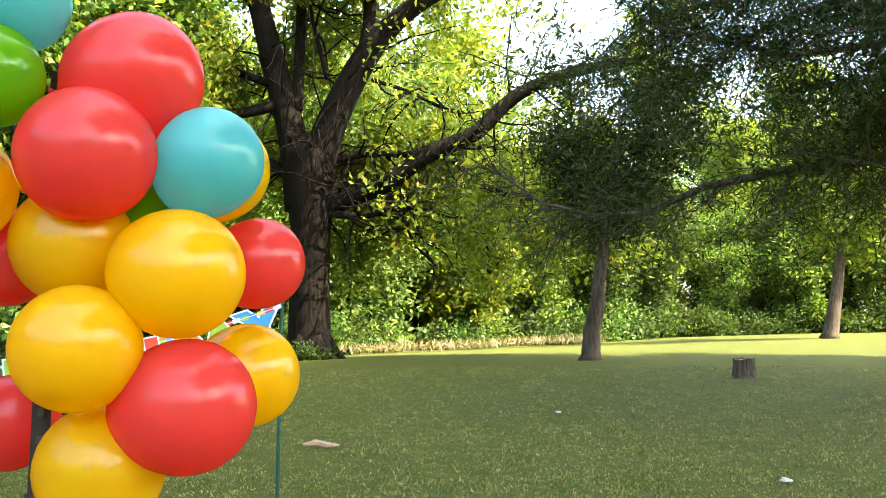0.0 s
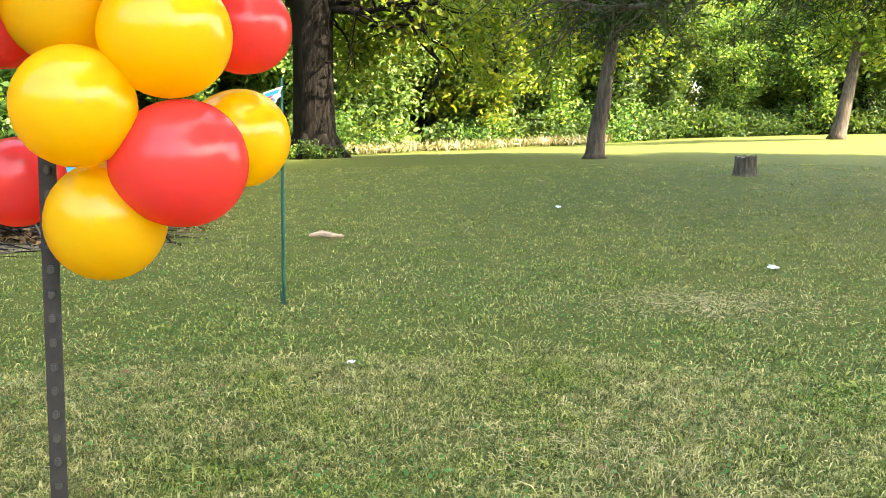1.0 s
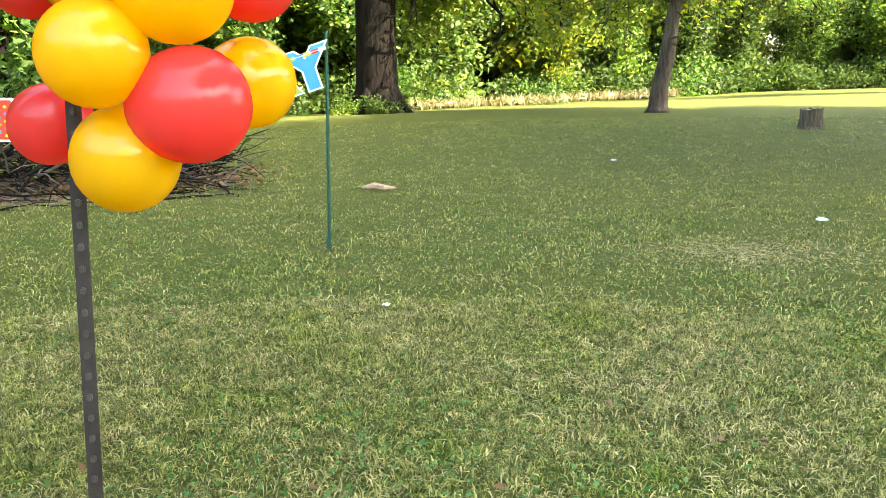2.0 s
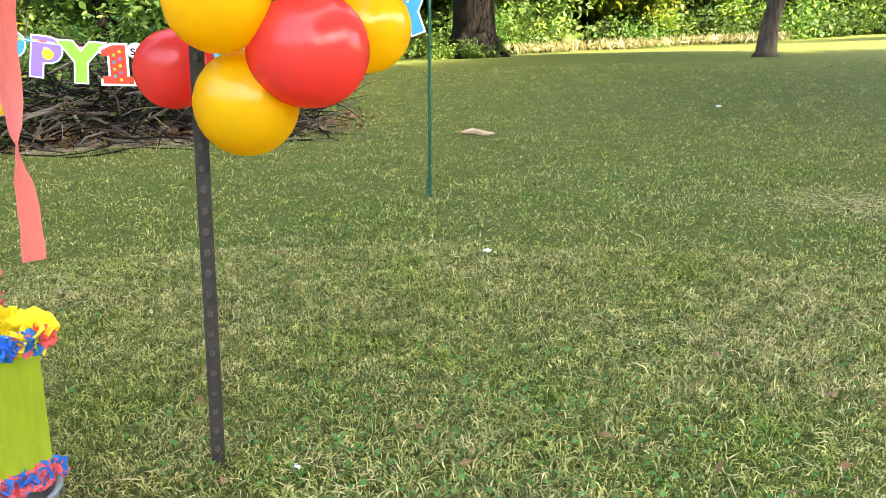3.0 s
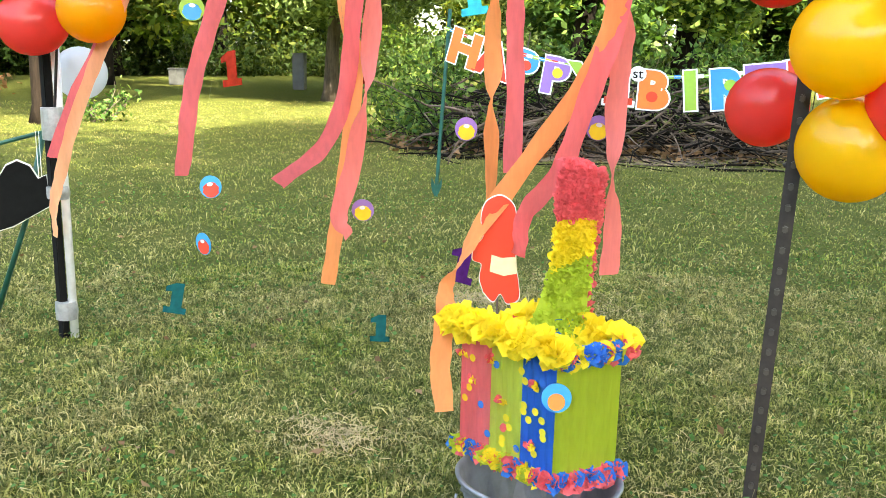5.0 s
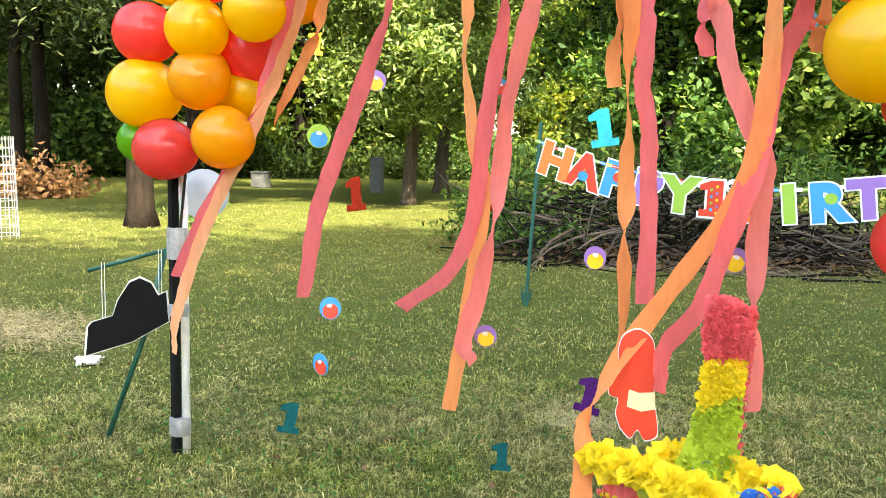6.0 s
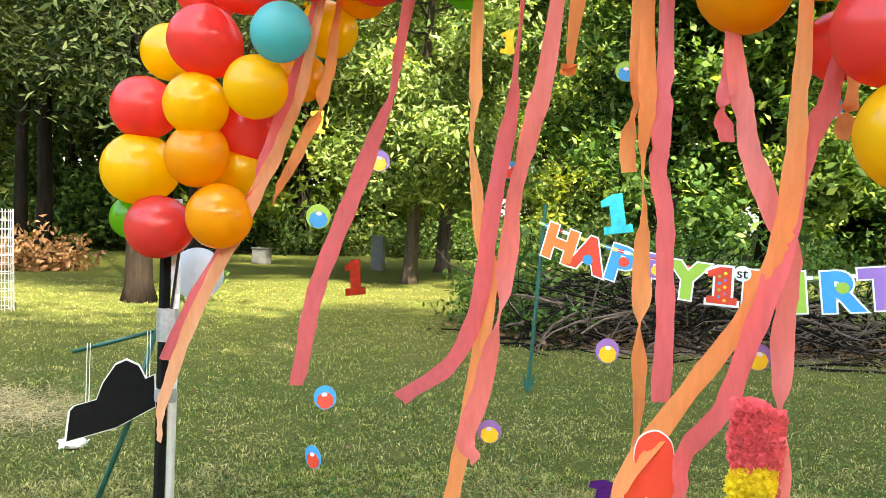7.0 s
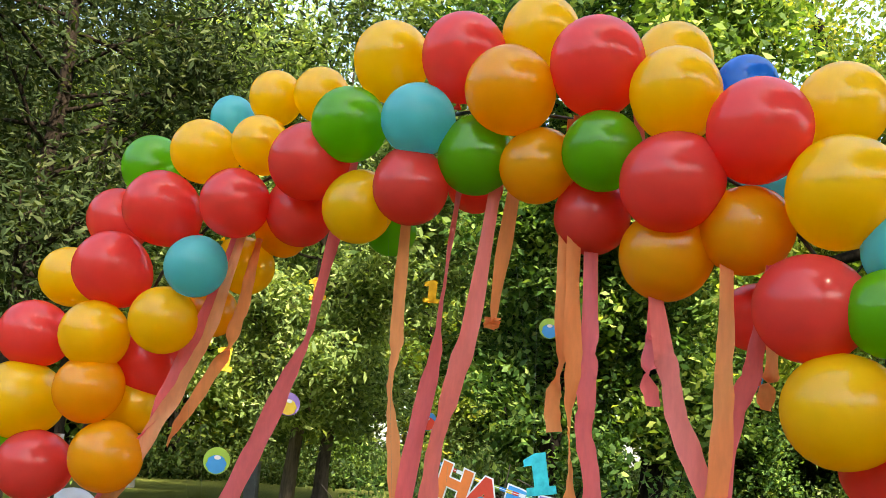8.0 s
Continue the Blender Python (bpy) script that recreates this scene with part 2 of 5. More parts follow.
def tree(name, x, y, height, girth, crown_low, crown_r, leaves, leaf, bark, foliage, label, seed, lean=(0, 0), limbs=14, droop=0.0, aspect=0.5, category="tree", spread=0.55, flare=1.5):
    r = np.random.default_rng(seed)
    z = ground_z(x, y) - 0.05
    top = empty(name, pose(x, y, z), label, category)
    bm = bmesh.new()
    n = 9
    spine = [Vector((lean[0] * (i / n) + r.normal() * 0.04 * height / n * (i > 0), lean[1] * (i / n) + r.normal() * 0.04 * height / n * (i > 0), height * 0.92 * i / n)) for i in range(n + 1)]
    rad = [girth * (1 - 0.88 * i / n) for i in range(n + 1)]
    rad[0] *= flare
    tube(bm, [spine[0], spine[0].lerp(spine[1], 0.25)] + spine[1:], [rad[0], girth * 1.06] + rad[1:], 12)
    tips = []
    for k in range(limbs):
        f = crown_low / height + (0.95 - crown_low / height) * (k + 0.5) / limbs
        i = min(n - 1, int(f / 0.92 * n)) if f < 0.92 else n - 1
        base = spine[i].lerp(spine[i + 1], min(1, f / 0.92 * n - i))
        a = k * 2.4 + r.normal() * 0.4
        reach = crown_r * (0.45 + 0.55 * math.sin(math.pi * min(1, 0.15 + 0.85 * (1 - (k + 0.5) / limbs) + 0.1)) ) * (0.8 + 0.4 * r.random())
        pts = wander(base, (math.cos(a), math.sin(a), 0.45 - droop), reach, 6, 0.18, 0.05 - droop * 0.12, r)
        w = max(0.012, rad[i] * 0.38)
        tube(bm, pts, [w * (1 - 0.85 * j / 6) for j in range(7)], 5)
        tips += pts[2:]
        for j in (2, 3, 4, 5):
            sub = wander(pts[j], Vector(r.normal(size=3)) + (pts[j] - base).normalized(), reach * 0.4, 4, 0.25, -0.04 * droop, r)
            tube(bm, sub, [w * 0.35 * (1 - 0.8 * q / 4) for q in range(5)], 4)
            tips += sub[1:]
    tips += [spine[-1], spine[-2]]
    part("trunk", bm, bark, top, "", True)
    per = max(1, leaves // len(tips))
    c = crown_points(tips, per, (spread, spread, spread * 0.75), r)
    me = quads("crown", c, leaf * (0.6 + 0.8 * r.random(len(c))), aspect, foliage, seed + 1, 0.35, 0.25 + droop)
    crown = new("crown", me)
    crown.parent = top
    return top


def sized(ob, x, y, s, turn):
    return copy_thing(ob, pose(x, y, ground_z(x, y) - 0.05, 0, 0, turn) @ Matrix.Scale(s, 4))


def oak():
    x, y = -6.55, 26.93
    r = np.random.default_rng(11)
    gz = ground_z(x, y) - 0.1
    top = empty("oak_tree", pose(x, y, gz), "huge old oak with furrowed bark darkened as shade and spreading limbs", "tree")
    bm = bmesh.new()

    def bole(pts, radii, sides=20):
        """A stout stem with furrowed, uneven sides."""
        line = smooth_line(pts, 6)
        n = len(line)
        rad = np.interp(np.linspace(0, 1, n), np.linspace(0, 1, len(radii)), radii)
        tube(bm, line, list(rad), sides)
    bole([(0, 0, 0), (0, 0, 0.35), (0, 0, 1.0), (0.0, 0, 2.5), (0.03, 0, 4.2), (0.0, 0, 5.4), (0.02, 0, 6.5), (0.0, 0, 7.2)], [1.05, 0.8, 0.67, 0.62, 0.63, 0.78, 0.8, 0.4])
    for a in np.arange(0, math.tau, 0.9):
        tube(bm, [(0.45 * math.cos(a), 0.45 * math.sin(a), 0.9), (0.75 * math.cos(a), 0.75 * math.sin(a), 0.35), (1.15 * math.cos(a), 1.15 * math.sin(a), 0.0)], [0.2, 0.2, 0.1], 8)
    tips = []
    # each limb: its line in x and height, the way it leans in y, its girth at both ends
    main = [([(-0.25, 5.0), (-0.45, 6.6), (-0.75, 8.0), (-1.3, 10.0), (-1.85, 12.1), (-2.3, 14.2), (-2.6, 16.5)], 0.3, 0.55, 0.2),
            ([(0.12, 5.2), (0.35, 6.6), (0.8, 7.9), (1.66, 9.5), (2.43, 10.5), (3.58, 11.4), (5.1, 12.1), (7.0, 13.0)], -0.5, 0.6, 0.14),
            ([(1.75, 9.6), (1.9, 10.6), (1.92, 11.7), (1.7, 14.0), (1.5, 16)], 0.6, 0.34, 0.15),
            ([(-0.45, 8.2), (-0.5, 10.1), (-0.55, 13.0), (-0.5, 15)], 1.6, 0.2, 0.12),
            ([(0.3, 5.0), (0.9, 5.2), (1.5, 5.4), (2.55, 5.8), (3.8, 6.6), (5.25, 7.2), (6.15, 8.0), (6.9, 8.5), (8.05, 8.9), (9.1, 9.1), (10.3, 9.2)], -0.6, 0.36, 0.12),
            ([(0.4, 6.55), (0.8, 6.6), (1.85, 6.8), (3.35, 6.76), (4.35, 7.05), (5.6, 7.0)], 0.8, 0.17, 0.05),
            ([(0.3, 4.85), (0.9, 4.8), (1.85, 4.69), (2.75, 4.9), (4.0, 4.8)], -0.9, 0.14, 0.06),
            ([(2.5, 5.7), (3.05, 4.5), (3.5, 3.7), (4.1, 3.1)], -1.0, 0.06, 0.03),
            ([(-1.1, 9.0), (-2.05, 9.35), (-2.8, 9.6), (-4.5, 10.0), (-6, 11)], -0.8, 0.15, 0.05),
            ([(-1.0, 8.4), (-2.6, 8.0), (-4.3, 8.4), (-6.5, 9.5)], -1.8, 0.2, 0.06),
            ([(0.55, 9.2), (0.3, 10.1), (0.0, 11.2), (-0.2, 12.5)], 0.4, 0.09, 0.04),
            ([(2.0, 9.1), (3.1, 8.65), (4.0, 8.15), (4.6, 7.85)], -0.7, 0.07, 0.03),
            ([(4.3, 6.8), (5.4, 5.6), (6.8, 5.05), (8.2, 4.7)], -1.4, 0.1, 0.03),
            ([(-0.4, 6.0), (-2.2, 6.9), (-4.5, 7.6), (-7, 9)], 2.2, 0.24, 0.06)]
    for flat, deep, w0, w1 in main:
        k = len(flat)
        pts = [Vector((px, deep * i / (k - 1), pz - gz)) for i, (px, pz) in enumerate(flat)]
        bole(pts, [w0, w0 * 0.55 + w1 * 0.45, w1], 12)
        for i in range(1, k):
            for _ in range(3 if w0 > 0.12 else 2):
                f = r.random()
                base = pts[i].lerp(pts[i - 1], f)
                sub = wander(base, Vector(r.normal(size=3)) + (pts[i] - pts[i - 1]).normalized() * 0.8, 2.0 + 1.5 * r.random(), 6, 0.28, -0.05, r)
                tube(bm, sub, [max(0.012, 0.045 * (1 - 0.8 * q / 6)) for q in range(7)], 5)
                tips += sub[2:]
                for q in (3, 5):
                    hang = wander(sub[q], Vector(r.normal(size=3)) + Vector((0, 0, -0.7)), 1.7, 5, 0.3, -0.08, r)
                    tube(bm, hang, [0.016 * (1 - 0.7 * v / 5) for v in range(6)], 4)
                    tips += hang[1:]
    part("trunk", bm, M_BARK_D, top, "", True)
    c = crown_points(tips, 40, (0.4, 0.4, 0.3), r)
    # the leaves hang behind and beside the great stems, thinly in front of them
    front = (c[:, 1] < 0.7) & (c[:, 0] > -2.2) & (c[:, 0] < 5.0) & (c[:, 2] < 11.5)
    c = c[(c[:, 2] > 2.0) & (~front | (c[:, 0] > 2.0) & (r.random(len(c)) < 0.06))]
    c = c[~((c[:, 1] < 0.4) & (c[:, 0] >= 5.0) & (c[:, 0] < 10) & (c[:, 2] > 6.0) & (c[:, 2] < 10))]
    # an open gap between the two great limbs
    gap = (c[:, 0] > 4.3) & (c[:, 0] < 9.5) & (c[:, 2] > 8.9)
    c = c[~gap | (r.random(len(c)) < 0.16)]
    n = 15000
    a, q = r.uniform(0, math.tau, n), np.sqrt(r.random(n))
    high = np.stack([0.8 + 9.5 * q * np.cos(a), -1.0 + 8.0 * q * np.sin(a), 13.2 + 5.5 * (1 - q * q) * r.random(n) + r.normal(size=n) * 0.4], 1)
    high = high[np.sin(high[:, 0] * 1.3 + np.sin(high[:, 1])) * np.sin(high[:, 1] * 1.1 + 2) + r.normal(size=n) * 0.4 > -0.35]
    c = np.concatenate([c, high])
    crown = new("crown", quads("crown", c, 0.24 * (0.6 + 0.8 * r.random(len(c))), 0.45, M_LEAF_Y, 5, 0.1, 0.4))
    crown.parent = top


oak()
# the cedar with a forked stem on the rise, and the broad evergreen whose limbs reach over the lawn
tree("cedar_tree", 1.85, 22.15, 7.0, 0.24, 3.1, 2.9, 14000, 0.2, M_BARK, M_NEEDLE, "old cedar with grey shredding bark and dark sprays", 21, (0.9, 0), 26, 0.2, 0.3, "tree", 0.34, 1.5)
spruce = tree("spruce_tree", 7.4, 13.0, 15, 0.34, 2.9, 5.3, 90000, 0.16, M_BARK, M_NEEDLE, "broad dark evergreen with drooping grey limbs over the lawn", 22, (0, 0), 54, 0.28, 0.22, "tree", 0.26)


def low_limb(parent, pts, girth, seed, leaf_n):
    """A long drooping limb with side twigs and dark sprays."""
    r = np.random.default_rng(seed)
    o = parent.matrix_basis.translation
    line = [Vector(p) - o for p in pts]
    bm = bmesh.new()
    k = len(line)
    tube(bm, line, [girth * (1 - 0.8 * i / (k - 1)) for i in range(k)], 8)
    tips = []
    for a, b in zip(line, line[1:]):
        for _ in range(12):
            p = a.lerp(b, r.random())
            sub = wander(p, Vector(r.normal(size=3)) * 0.7 + (b - a).normalized() + Vector((0, 0, -0.15)), 1.1 + 0.9 * r.random(), 5, 0.28, -0.06, r)
            tube(bm, sub, [0.014 * (1 - 0.8 * q / 5) for q in range(6)], 4)
            tips += sub[1:]
    limb = part("limb", bm, M_BARK, parent, "long drooping grey limb", True)
    c = crown_points(tips, max(1, leaf_n // len(tips)), (0.16, 0.16, 0.12), r)
    sp = new("sprays", quads("sprays", c, 0.14 * (0.6 + 0.8 * r.random(len(c))), 0.15, M_NEEDLE, seed, 0.2, 0.5))
    sp.parent = limb
    tagged(sp, "dark evergreen sprays", kind="stuff")


low_limb(spruce, [(7.4, 13, 4.0), (5.59, 12.6, 3.62), (4.27, 12.6, 3.51), (3.07, 12.6, 3.29), (2.17, 12.6, 2.91), (1.43, 12.6, 2.9), (0.69, 12.6, 3.1), (-0.14, 12.6, 3.72)], 0.085, 81, 4500)
low_limb(spruce, [(7.4, 13, 5.8), (5.6, 12.2, 5.2), (4.0, 11.6, 4.9), (2.9, 11.3, 5.1), (2.1, 11.1, 5.3)], 0.08, 82, 8000)
low_limb(spruce, [(7.4, 13, 4.0), (6.2, 12.0, 3.6), (5.0, 11.2, 3.3), (3.8, 10.6, 3.4)], 0.06, 83, 6000)
low_limb(spruce, [(7.4, 13, 6.6), (5.6, 13.3, 6.4), (4.2, 13.5, 5.9), (3.2, 13.6, 5.3)], 0.07, 84, 7000)
for k, line in enumerate(([(7.4, 13, 6.2), (5.5, 12.5, 6.3), (3.6, 12.1, 6.0), (2.2, 12, 5.6)], [(7.4, 13, 5.2), (6.8, 11.6, 5.2), (5.6, 10.4, 4.9), (4.4, 9.6, 4.7)], [(7.4, 13, 7.4), (5.8, 12, 7.0), (4.2, 11.2, 6.6), (3.0, 10.6, 6.2)], [(7.4, 13, 5.0), (6.6, 12.4, 4.7), (5.4, 11.8, 4.2), (4.3, 11.4, 3.7)], [(7.4, 13, 6.0), (6.6, 10.8, 5.8), (5.8, 9.4, 5.3), (5.0, 8.6, 4.9)])):
    low_limb(spruce, line, 0.07, 85 + k, 8000)
tree("leaning_tree", 13.75, 42.4, 11, 0.33, 3.5, 4.0, 9000, 0.3, M_BARK, M_LEAF_Y, "leaning grey trunk with yellowing leaves at the wood's edge", 23, (1.6, 0), 14)
tree("lawn_tree", -13.12, 4.5, 13, 0.2, 3.2, 4.5, 34000, 0.17, M_BARK_M, M_NEEDLE, "fissured brown trunk with dark evergreen crown on the lawn", 24, (-0.3, 0.2), 40, 0.15, 0.3, "tree", 0.35, 1.5)
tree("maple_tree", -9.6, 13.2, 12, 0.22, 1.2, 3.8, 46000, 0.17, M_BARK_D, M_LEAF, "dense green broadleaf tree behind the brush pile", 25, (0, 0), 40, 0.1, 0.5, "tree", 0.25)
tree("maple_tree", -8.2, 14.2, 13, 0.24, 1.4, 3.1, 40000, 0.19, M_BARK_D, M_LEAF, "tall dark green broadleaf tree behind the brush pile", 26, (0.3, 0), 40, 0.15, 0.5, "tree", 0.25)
tree("walnut_tree", -15.2, 11.6, 11, 0.16, 1.7, 5.0, 60000, 0.18, M_BARK, M_LEAF_P, "pale green walnut tree with slanting slim trunk", 27, (0.9, 0), 40, 0.25, 0.35, "tree", 0.26)
tree("walnut_tree", -19, 16, 11, 0.2, 2.0, 4.8, 22000, 0.24, M_BARK, M_LEAF_P, "pale green walnut tree with feathery leaves", 28, (0.5, 0), 28, 0.25, 0.35)
# tall trees out of view, added so their crowns keep sun off the lawn
SHADE = "unseen tall broadleaf tree added to shade the lawn"
for k, (sx, sy, sh, sr) in enumerate(((11.0, -8.6, 20, 6.0), (12.0, -3.6, 21, 6.2), (12.6, 1.6, 21, 6.2), (13.0, 6.6, 20, 6.0), (15.6, 11.4, 19, 5.8), (14.5, 17.0, 18, 5.5))):
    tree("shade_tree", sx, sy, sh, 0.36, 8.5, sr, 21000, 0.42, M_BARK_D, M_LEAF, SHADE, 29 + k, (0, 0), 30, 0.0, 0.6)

woods = [
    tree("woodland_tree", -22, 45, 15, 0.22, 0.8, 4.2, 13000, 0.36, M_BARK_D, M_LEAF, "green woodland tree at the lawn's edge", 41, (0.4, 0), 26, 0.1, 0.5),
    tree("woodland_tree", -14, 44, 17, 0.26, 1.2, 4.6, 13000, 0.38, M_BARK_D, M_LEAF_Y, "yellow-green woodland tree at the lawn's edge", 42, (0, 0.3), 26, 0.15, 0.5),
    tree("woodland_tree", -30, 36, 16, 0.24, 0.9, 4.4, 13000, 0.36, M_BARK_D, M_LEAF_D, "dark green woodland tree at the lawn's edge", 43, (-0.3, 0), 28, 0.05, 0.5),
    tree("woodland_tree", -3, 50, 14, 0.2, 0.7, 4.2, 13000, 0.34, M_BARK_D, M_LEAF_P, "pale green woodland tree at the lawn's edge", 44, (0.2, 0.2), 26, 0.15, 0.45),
]
# the wood's edge bends round the lawn; its unseen back stretch is added
EDGE = [(52, 56), (30, 62), (14, 60), (2, 50), (-8, 44), (-18, 38), (-24, 30), (-28, 22), (-31, 12), (-33, 2), (-34, -10), (-24, -27), (0, -34), (26, -28), (42, -8), (54, 22)]


def along(edge, step):
    out, left = [], 0.0
    for (ax, ay), (bx, by) in zip(edge, edge[1:]):
        length = math.hypot(bx - ax, by - ay)
        d = left
        while d < length:
            f = d / length
            out.append((ax + (bx - ax) * f, ay + (by - ay) * f, (ay - by) / length, (bx - ax) / length))
            d += step
        left = d - length
    return out


wr = random.Random(5)
for depth, step in ((1.5, 5.0), (5.5, 4.4), (11, 4.8), (17, 5.0), (23, 5.5)):
    for x, y, nx, ny in along(EDGE, step):
        # outward from the lawn
        if nx * (x - 0) + ny * (y - 5) < 0:
            nx, ny = -nx, -ny
        d = depth + wr.uniform(-1.2, 1.2)
        kind = wr.choice(woods)
        # unseen trees at the back vary in height to break up balloon reflections
        low = 0.75 if -4 < x < 17 and y > 40 else wr.uniform(0.35, 0.9) if y < -8 else 1.0
        sized(kind, x + nx * d + wr.uniform(-1, 1), y + ny * d + wr.uniform(-1, 1), low * (wr.uniform(0.7, 1.1) + depth * 0.012), wr.uniform(0, 360))


def shrub(x, y, w, h, n, leaf, mat, label, seed, name="shrub"):
    r = np.random.default_rng(seed)
    top = empty(name, pose(x, y, ground_z(x, y) - 0.03), label, "shrub")
    bm = bmesh.new()
    tips = []
    for k in range(14):
        a = r.random() * math.tau
        pts = wander((r.normal() * 0.1 * w, r.normal() * 0.1 * w, 0), (math.cos(a) * w / h, math.sin(a) * w / h, 1.0), h * (0.7 + 0.4 * r.random()), 5, 0.2, 0, r)
        tube(bm, pts, [0.012 * (1 - 0.8 * i / 5) for i in range(6)], 4)
        tips += pts[1:]
    part("stem", bm, M_TWIG, top)
    c = crown_points(tips, max(1, n // len(tips)), (w * 0.16, w * 0.16, h * 0.1), r)
    c[:, 2] = np.abs(c[:, 2]) + 0.02
    f = new("foliage", quads("foliage", c, leaf * (0.6 + 0.8 * r.random(len(c))), 0.5, mat, seed + 1))
    f.parent = top
    return top


under = [shrub(-10, 43, 3.0, 2.6, 3000, 0.22, M_LEAF, "green undergrowth at the wood's edge", 61),
         shrub(-20, 36, 3.2, 2.2, 3000, 0.24, M_LEAF_D, "deep green undergrowth at the wood's edge", 62),
         shrub(-27, 25, 2.8, 2.4, 3000, 0.22, M_LEAF_D, "dark undergrowth at the wood's edge", 63)]
for x, y, nx, ny in along(EDGE, 2.6):
    if nx * x + ny * (y - 5) < 0:
        nx, ny = -nx, -ny
    sized(wr.choice(under), x + nx * wr.uniform(-0.3, 2.5), y + ny * wr.uniform(-0.3, 2.5), wr.uniform(0.6, 1.25), wr.uniform(0, 360))
shrub(-21, 5.6, 1.3, 1.1, 1300, 0.16, M_DEAD, "heap of brown dead leaves and twigs at the wood's edge", 71, "dead_bush")
shrub(-13.0, 5.2, 0.5, 0.7, 350, 0.09, M_LEAF, "small green sapling beside the trunk", 72, "sapling")
shrub(-8.0, 7.4, 1.0, 1.1, 1800, 0.09, M_LEAF, "green weeds at the end of the brush pile", 73, "weed_clump")
shrub(-7.1, 6.9, 0.75, 0.85, 1500, 0.09, M_LEAF, "leafy green weeds before the brush pile", 77, "weed_clump")
shrub(-8.8, 8.0, 0.9, 0.9, 1500, 0.08, M_LEAF, "pale weeds at the end of the brush pile", 74, "weed_clump")
shrub(-6.2, 26.2, 1.2, 0.7, 1500, 0.12, M_LEAF_D, "low dark growth round the foot of the oak", 75, "weed_clump")
shrub(-7.3, 26.3, 1.0, 0.6, 1200, 0.12, M_LEAF, "low green growth round the foot of the oak", 76, "weed_clump")
for k, (px, py, ph) in enumerate(((-28.4, 7.4, 18), (-24.4, 6.7, 17), (-21.0, 4.2, 16), (-24.5, 11.0, 17))):
    tree("pine_tree", px, py, ph, 0.22, 4.2, 4.4, 16000, 0.24, M_BARK_D, M_NEEDLE, "tall dark pine with bare lower branches at the lawn's edge", 141 + k, (0.3, 0), 40, 0.12, 0.25, "tree", 0.4, 1.3)
M_REED = leafy("dry_reed", [(0.0, (0.1, 0.1, 0.04)), (0.5, (0.2, 0.17, 0.09)), (1.0, (0.32, 0.26, 0.17))], 0.2)
rr = np.random.default_rng(150)
reed_n = 1600
reed_x = rr.uniform(-9, 4, reed_n)
reed = np.stack([reed_x, 41.5 + (reed_x + 9) * 0.55 + rr.normal(size=reed_n) * 0.7, np.array([0.2 + 0.2 * rr.random() for _ in range(reed_n)])], 1)
reed[:, 2] += np.array([ground_z(a, b) for a, b in reed[:, :2]])
tagged(new("dry_reeds", quads("dry_reeds", reed, 0.5 * (0.5 + rr.random(reed_n)), 0.1, M_REED, 151, -1.5)), "pale brown dry weeds along the wood's edge", "dry weeds", "", "stuff")

# ---- balloon arch ----
SPINE = [Vector(p) for p in ((-2.945, 0.331, 1.161), (-2.896, 0.347, 1.604), (-2.716, 0.395, 1.983), (-2.399, 0.481, 2.271), (-1.951, 0.598, 2.442), (-1.503, 0.716, 2.473), (-1.053, 0.846, 2.355), (-0.717, 0.940, 2.105), (-0.492, 1.001, 1.768), (-0.347, 1.029, 1.418), (-0.287, 1.064, 1.021))]
bm = bmesh.new()
tube(bm, [(-3.1, 0.29, 0.95), (-3.06, 0.3, 1.2)] + SPINE[1:] + [(-0.43, 1.02, 0.95)], 0.006, 6)
tagged(part("arch_wire", bm, plain("dark_wire", (0.03, 0.03, 0.03), 0.5), None, "", True), "thin dark wire hoop that carries the balloon arch", "wire frame")


def balloon_mesh(mat):
    bm = bmesh.new()
    rows, seg = 20, 32
    rings = []
    for i in range(1, rows):
        a = math.pi * i / rows
        w = math.sin(a) * (1 + 0.05 * math.cos(a))
        z = math.cos(a) * (1.06 if a < math.pi / 2 else 1.12)
        if a > 2.6:
            w *= 1 - 0.25 * (a - 2.6)
        rings.append([bm.verts.new((w * math.cos(k * math.tau / seg), w * math.sin(k * math.tau / seg), z)) for k in range(seg)])
    top, low = bm.verts.new((0, 0, 1.06)), bm.verts.new((0, 0, -1.16))
    for k in range(seg):
        bm.faces.new((top, rings[0][k], rings[0][(k + 1) % seg]))
        bm.faces.new((low, rings[-1][(k + 1) % seg], rings[-1][k]))
    for a, b in zip(rings, rings[1:]):
        for k in range(seg):
            bm.faces.new((a[k], b[k], b[(k + 1) % seg], a[(k + 1) % seg]))
    me = bpy.data.meshes.new("balloon")
    bm.to_mesh(me)
    bm.free()
    me.materials.append(mat)
    me.polygons.foreach_set("use_smooth", [True] * len(me.polygons))
    bm = bmesh.new()
    tube(bm, [(0, 0, -1.12), (0, 0, -1.18), (0, 0, -1.2), (0, 0, -1.26)], [0.05, 0.045, 0.075, 0.1], 10)
    kn = bpy.data.meshes.new("knot")
    bm.to_mesh(kn)
    bm.free()
    kn.materials.append(mat)
    return me, kn


BALLOON_MESHES = {k: balloon_mesh(m) for k, m in BALLOON_MATS.items()}
brand = random.Random(3)


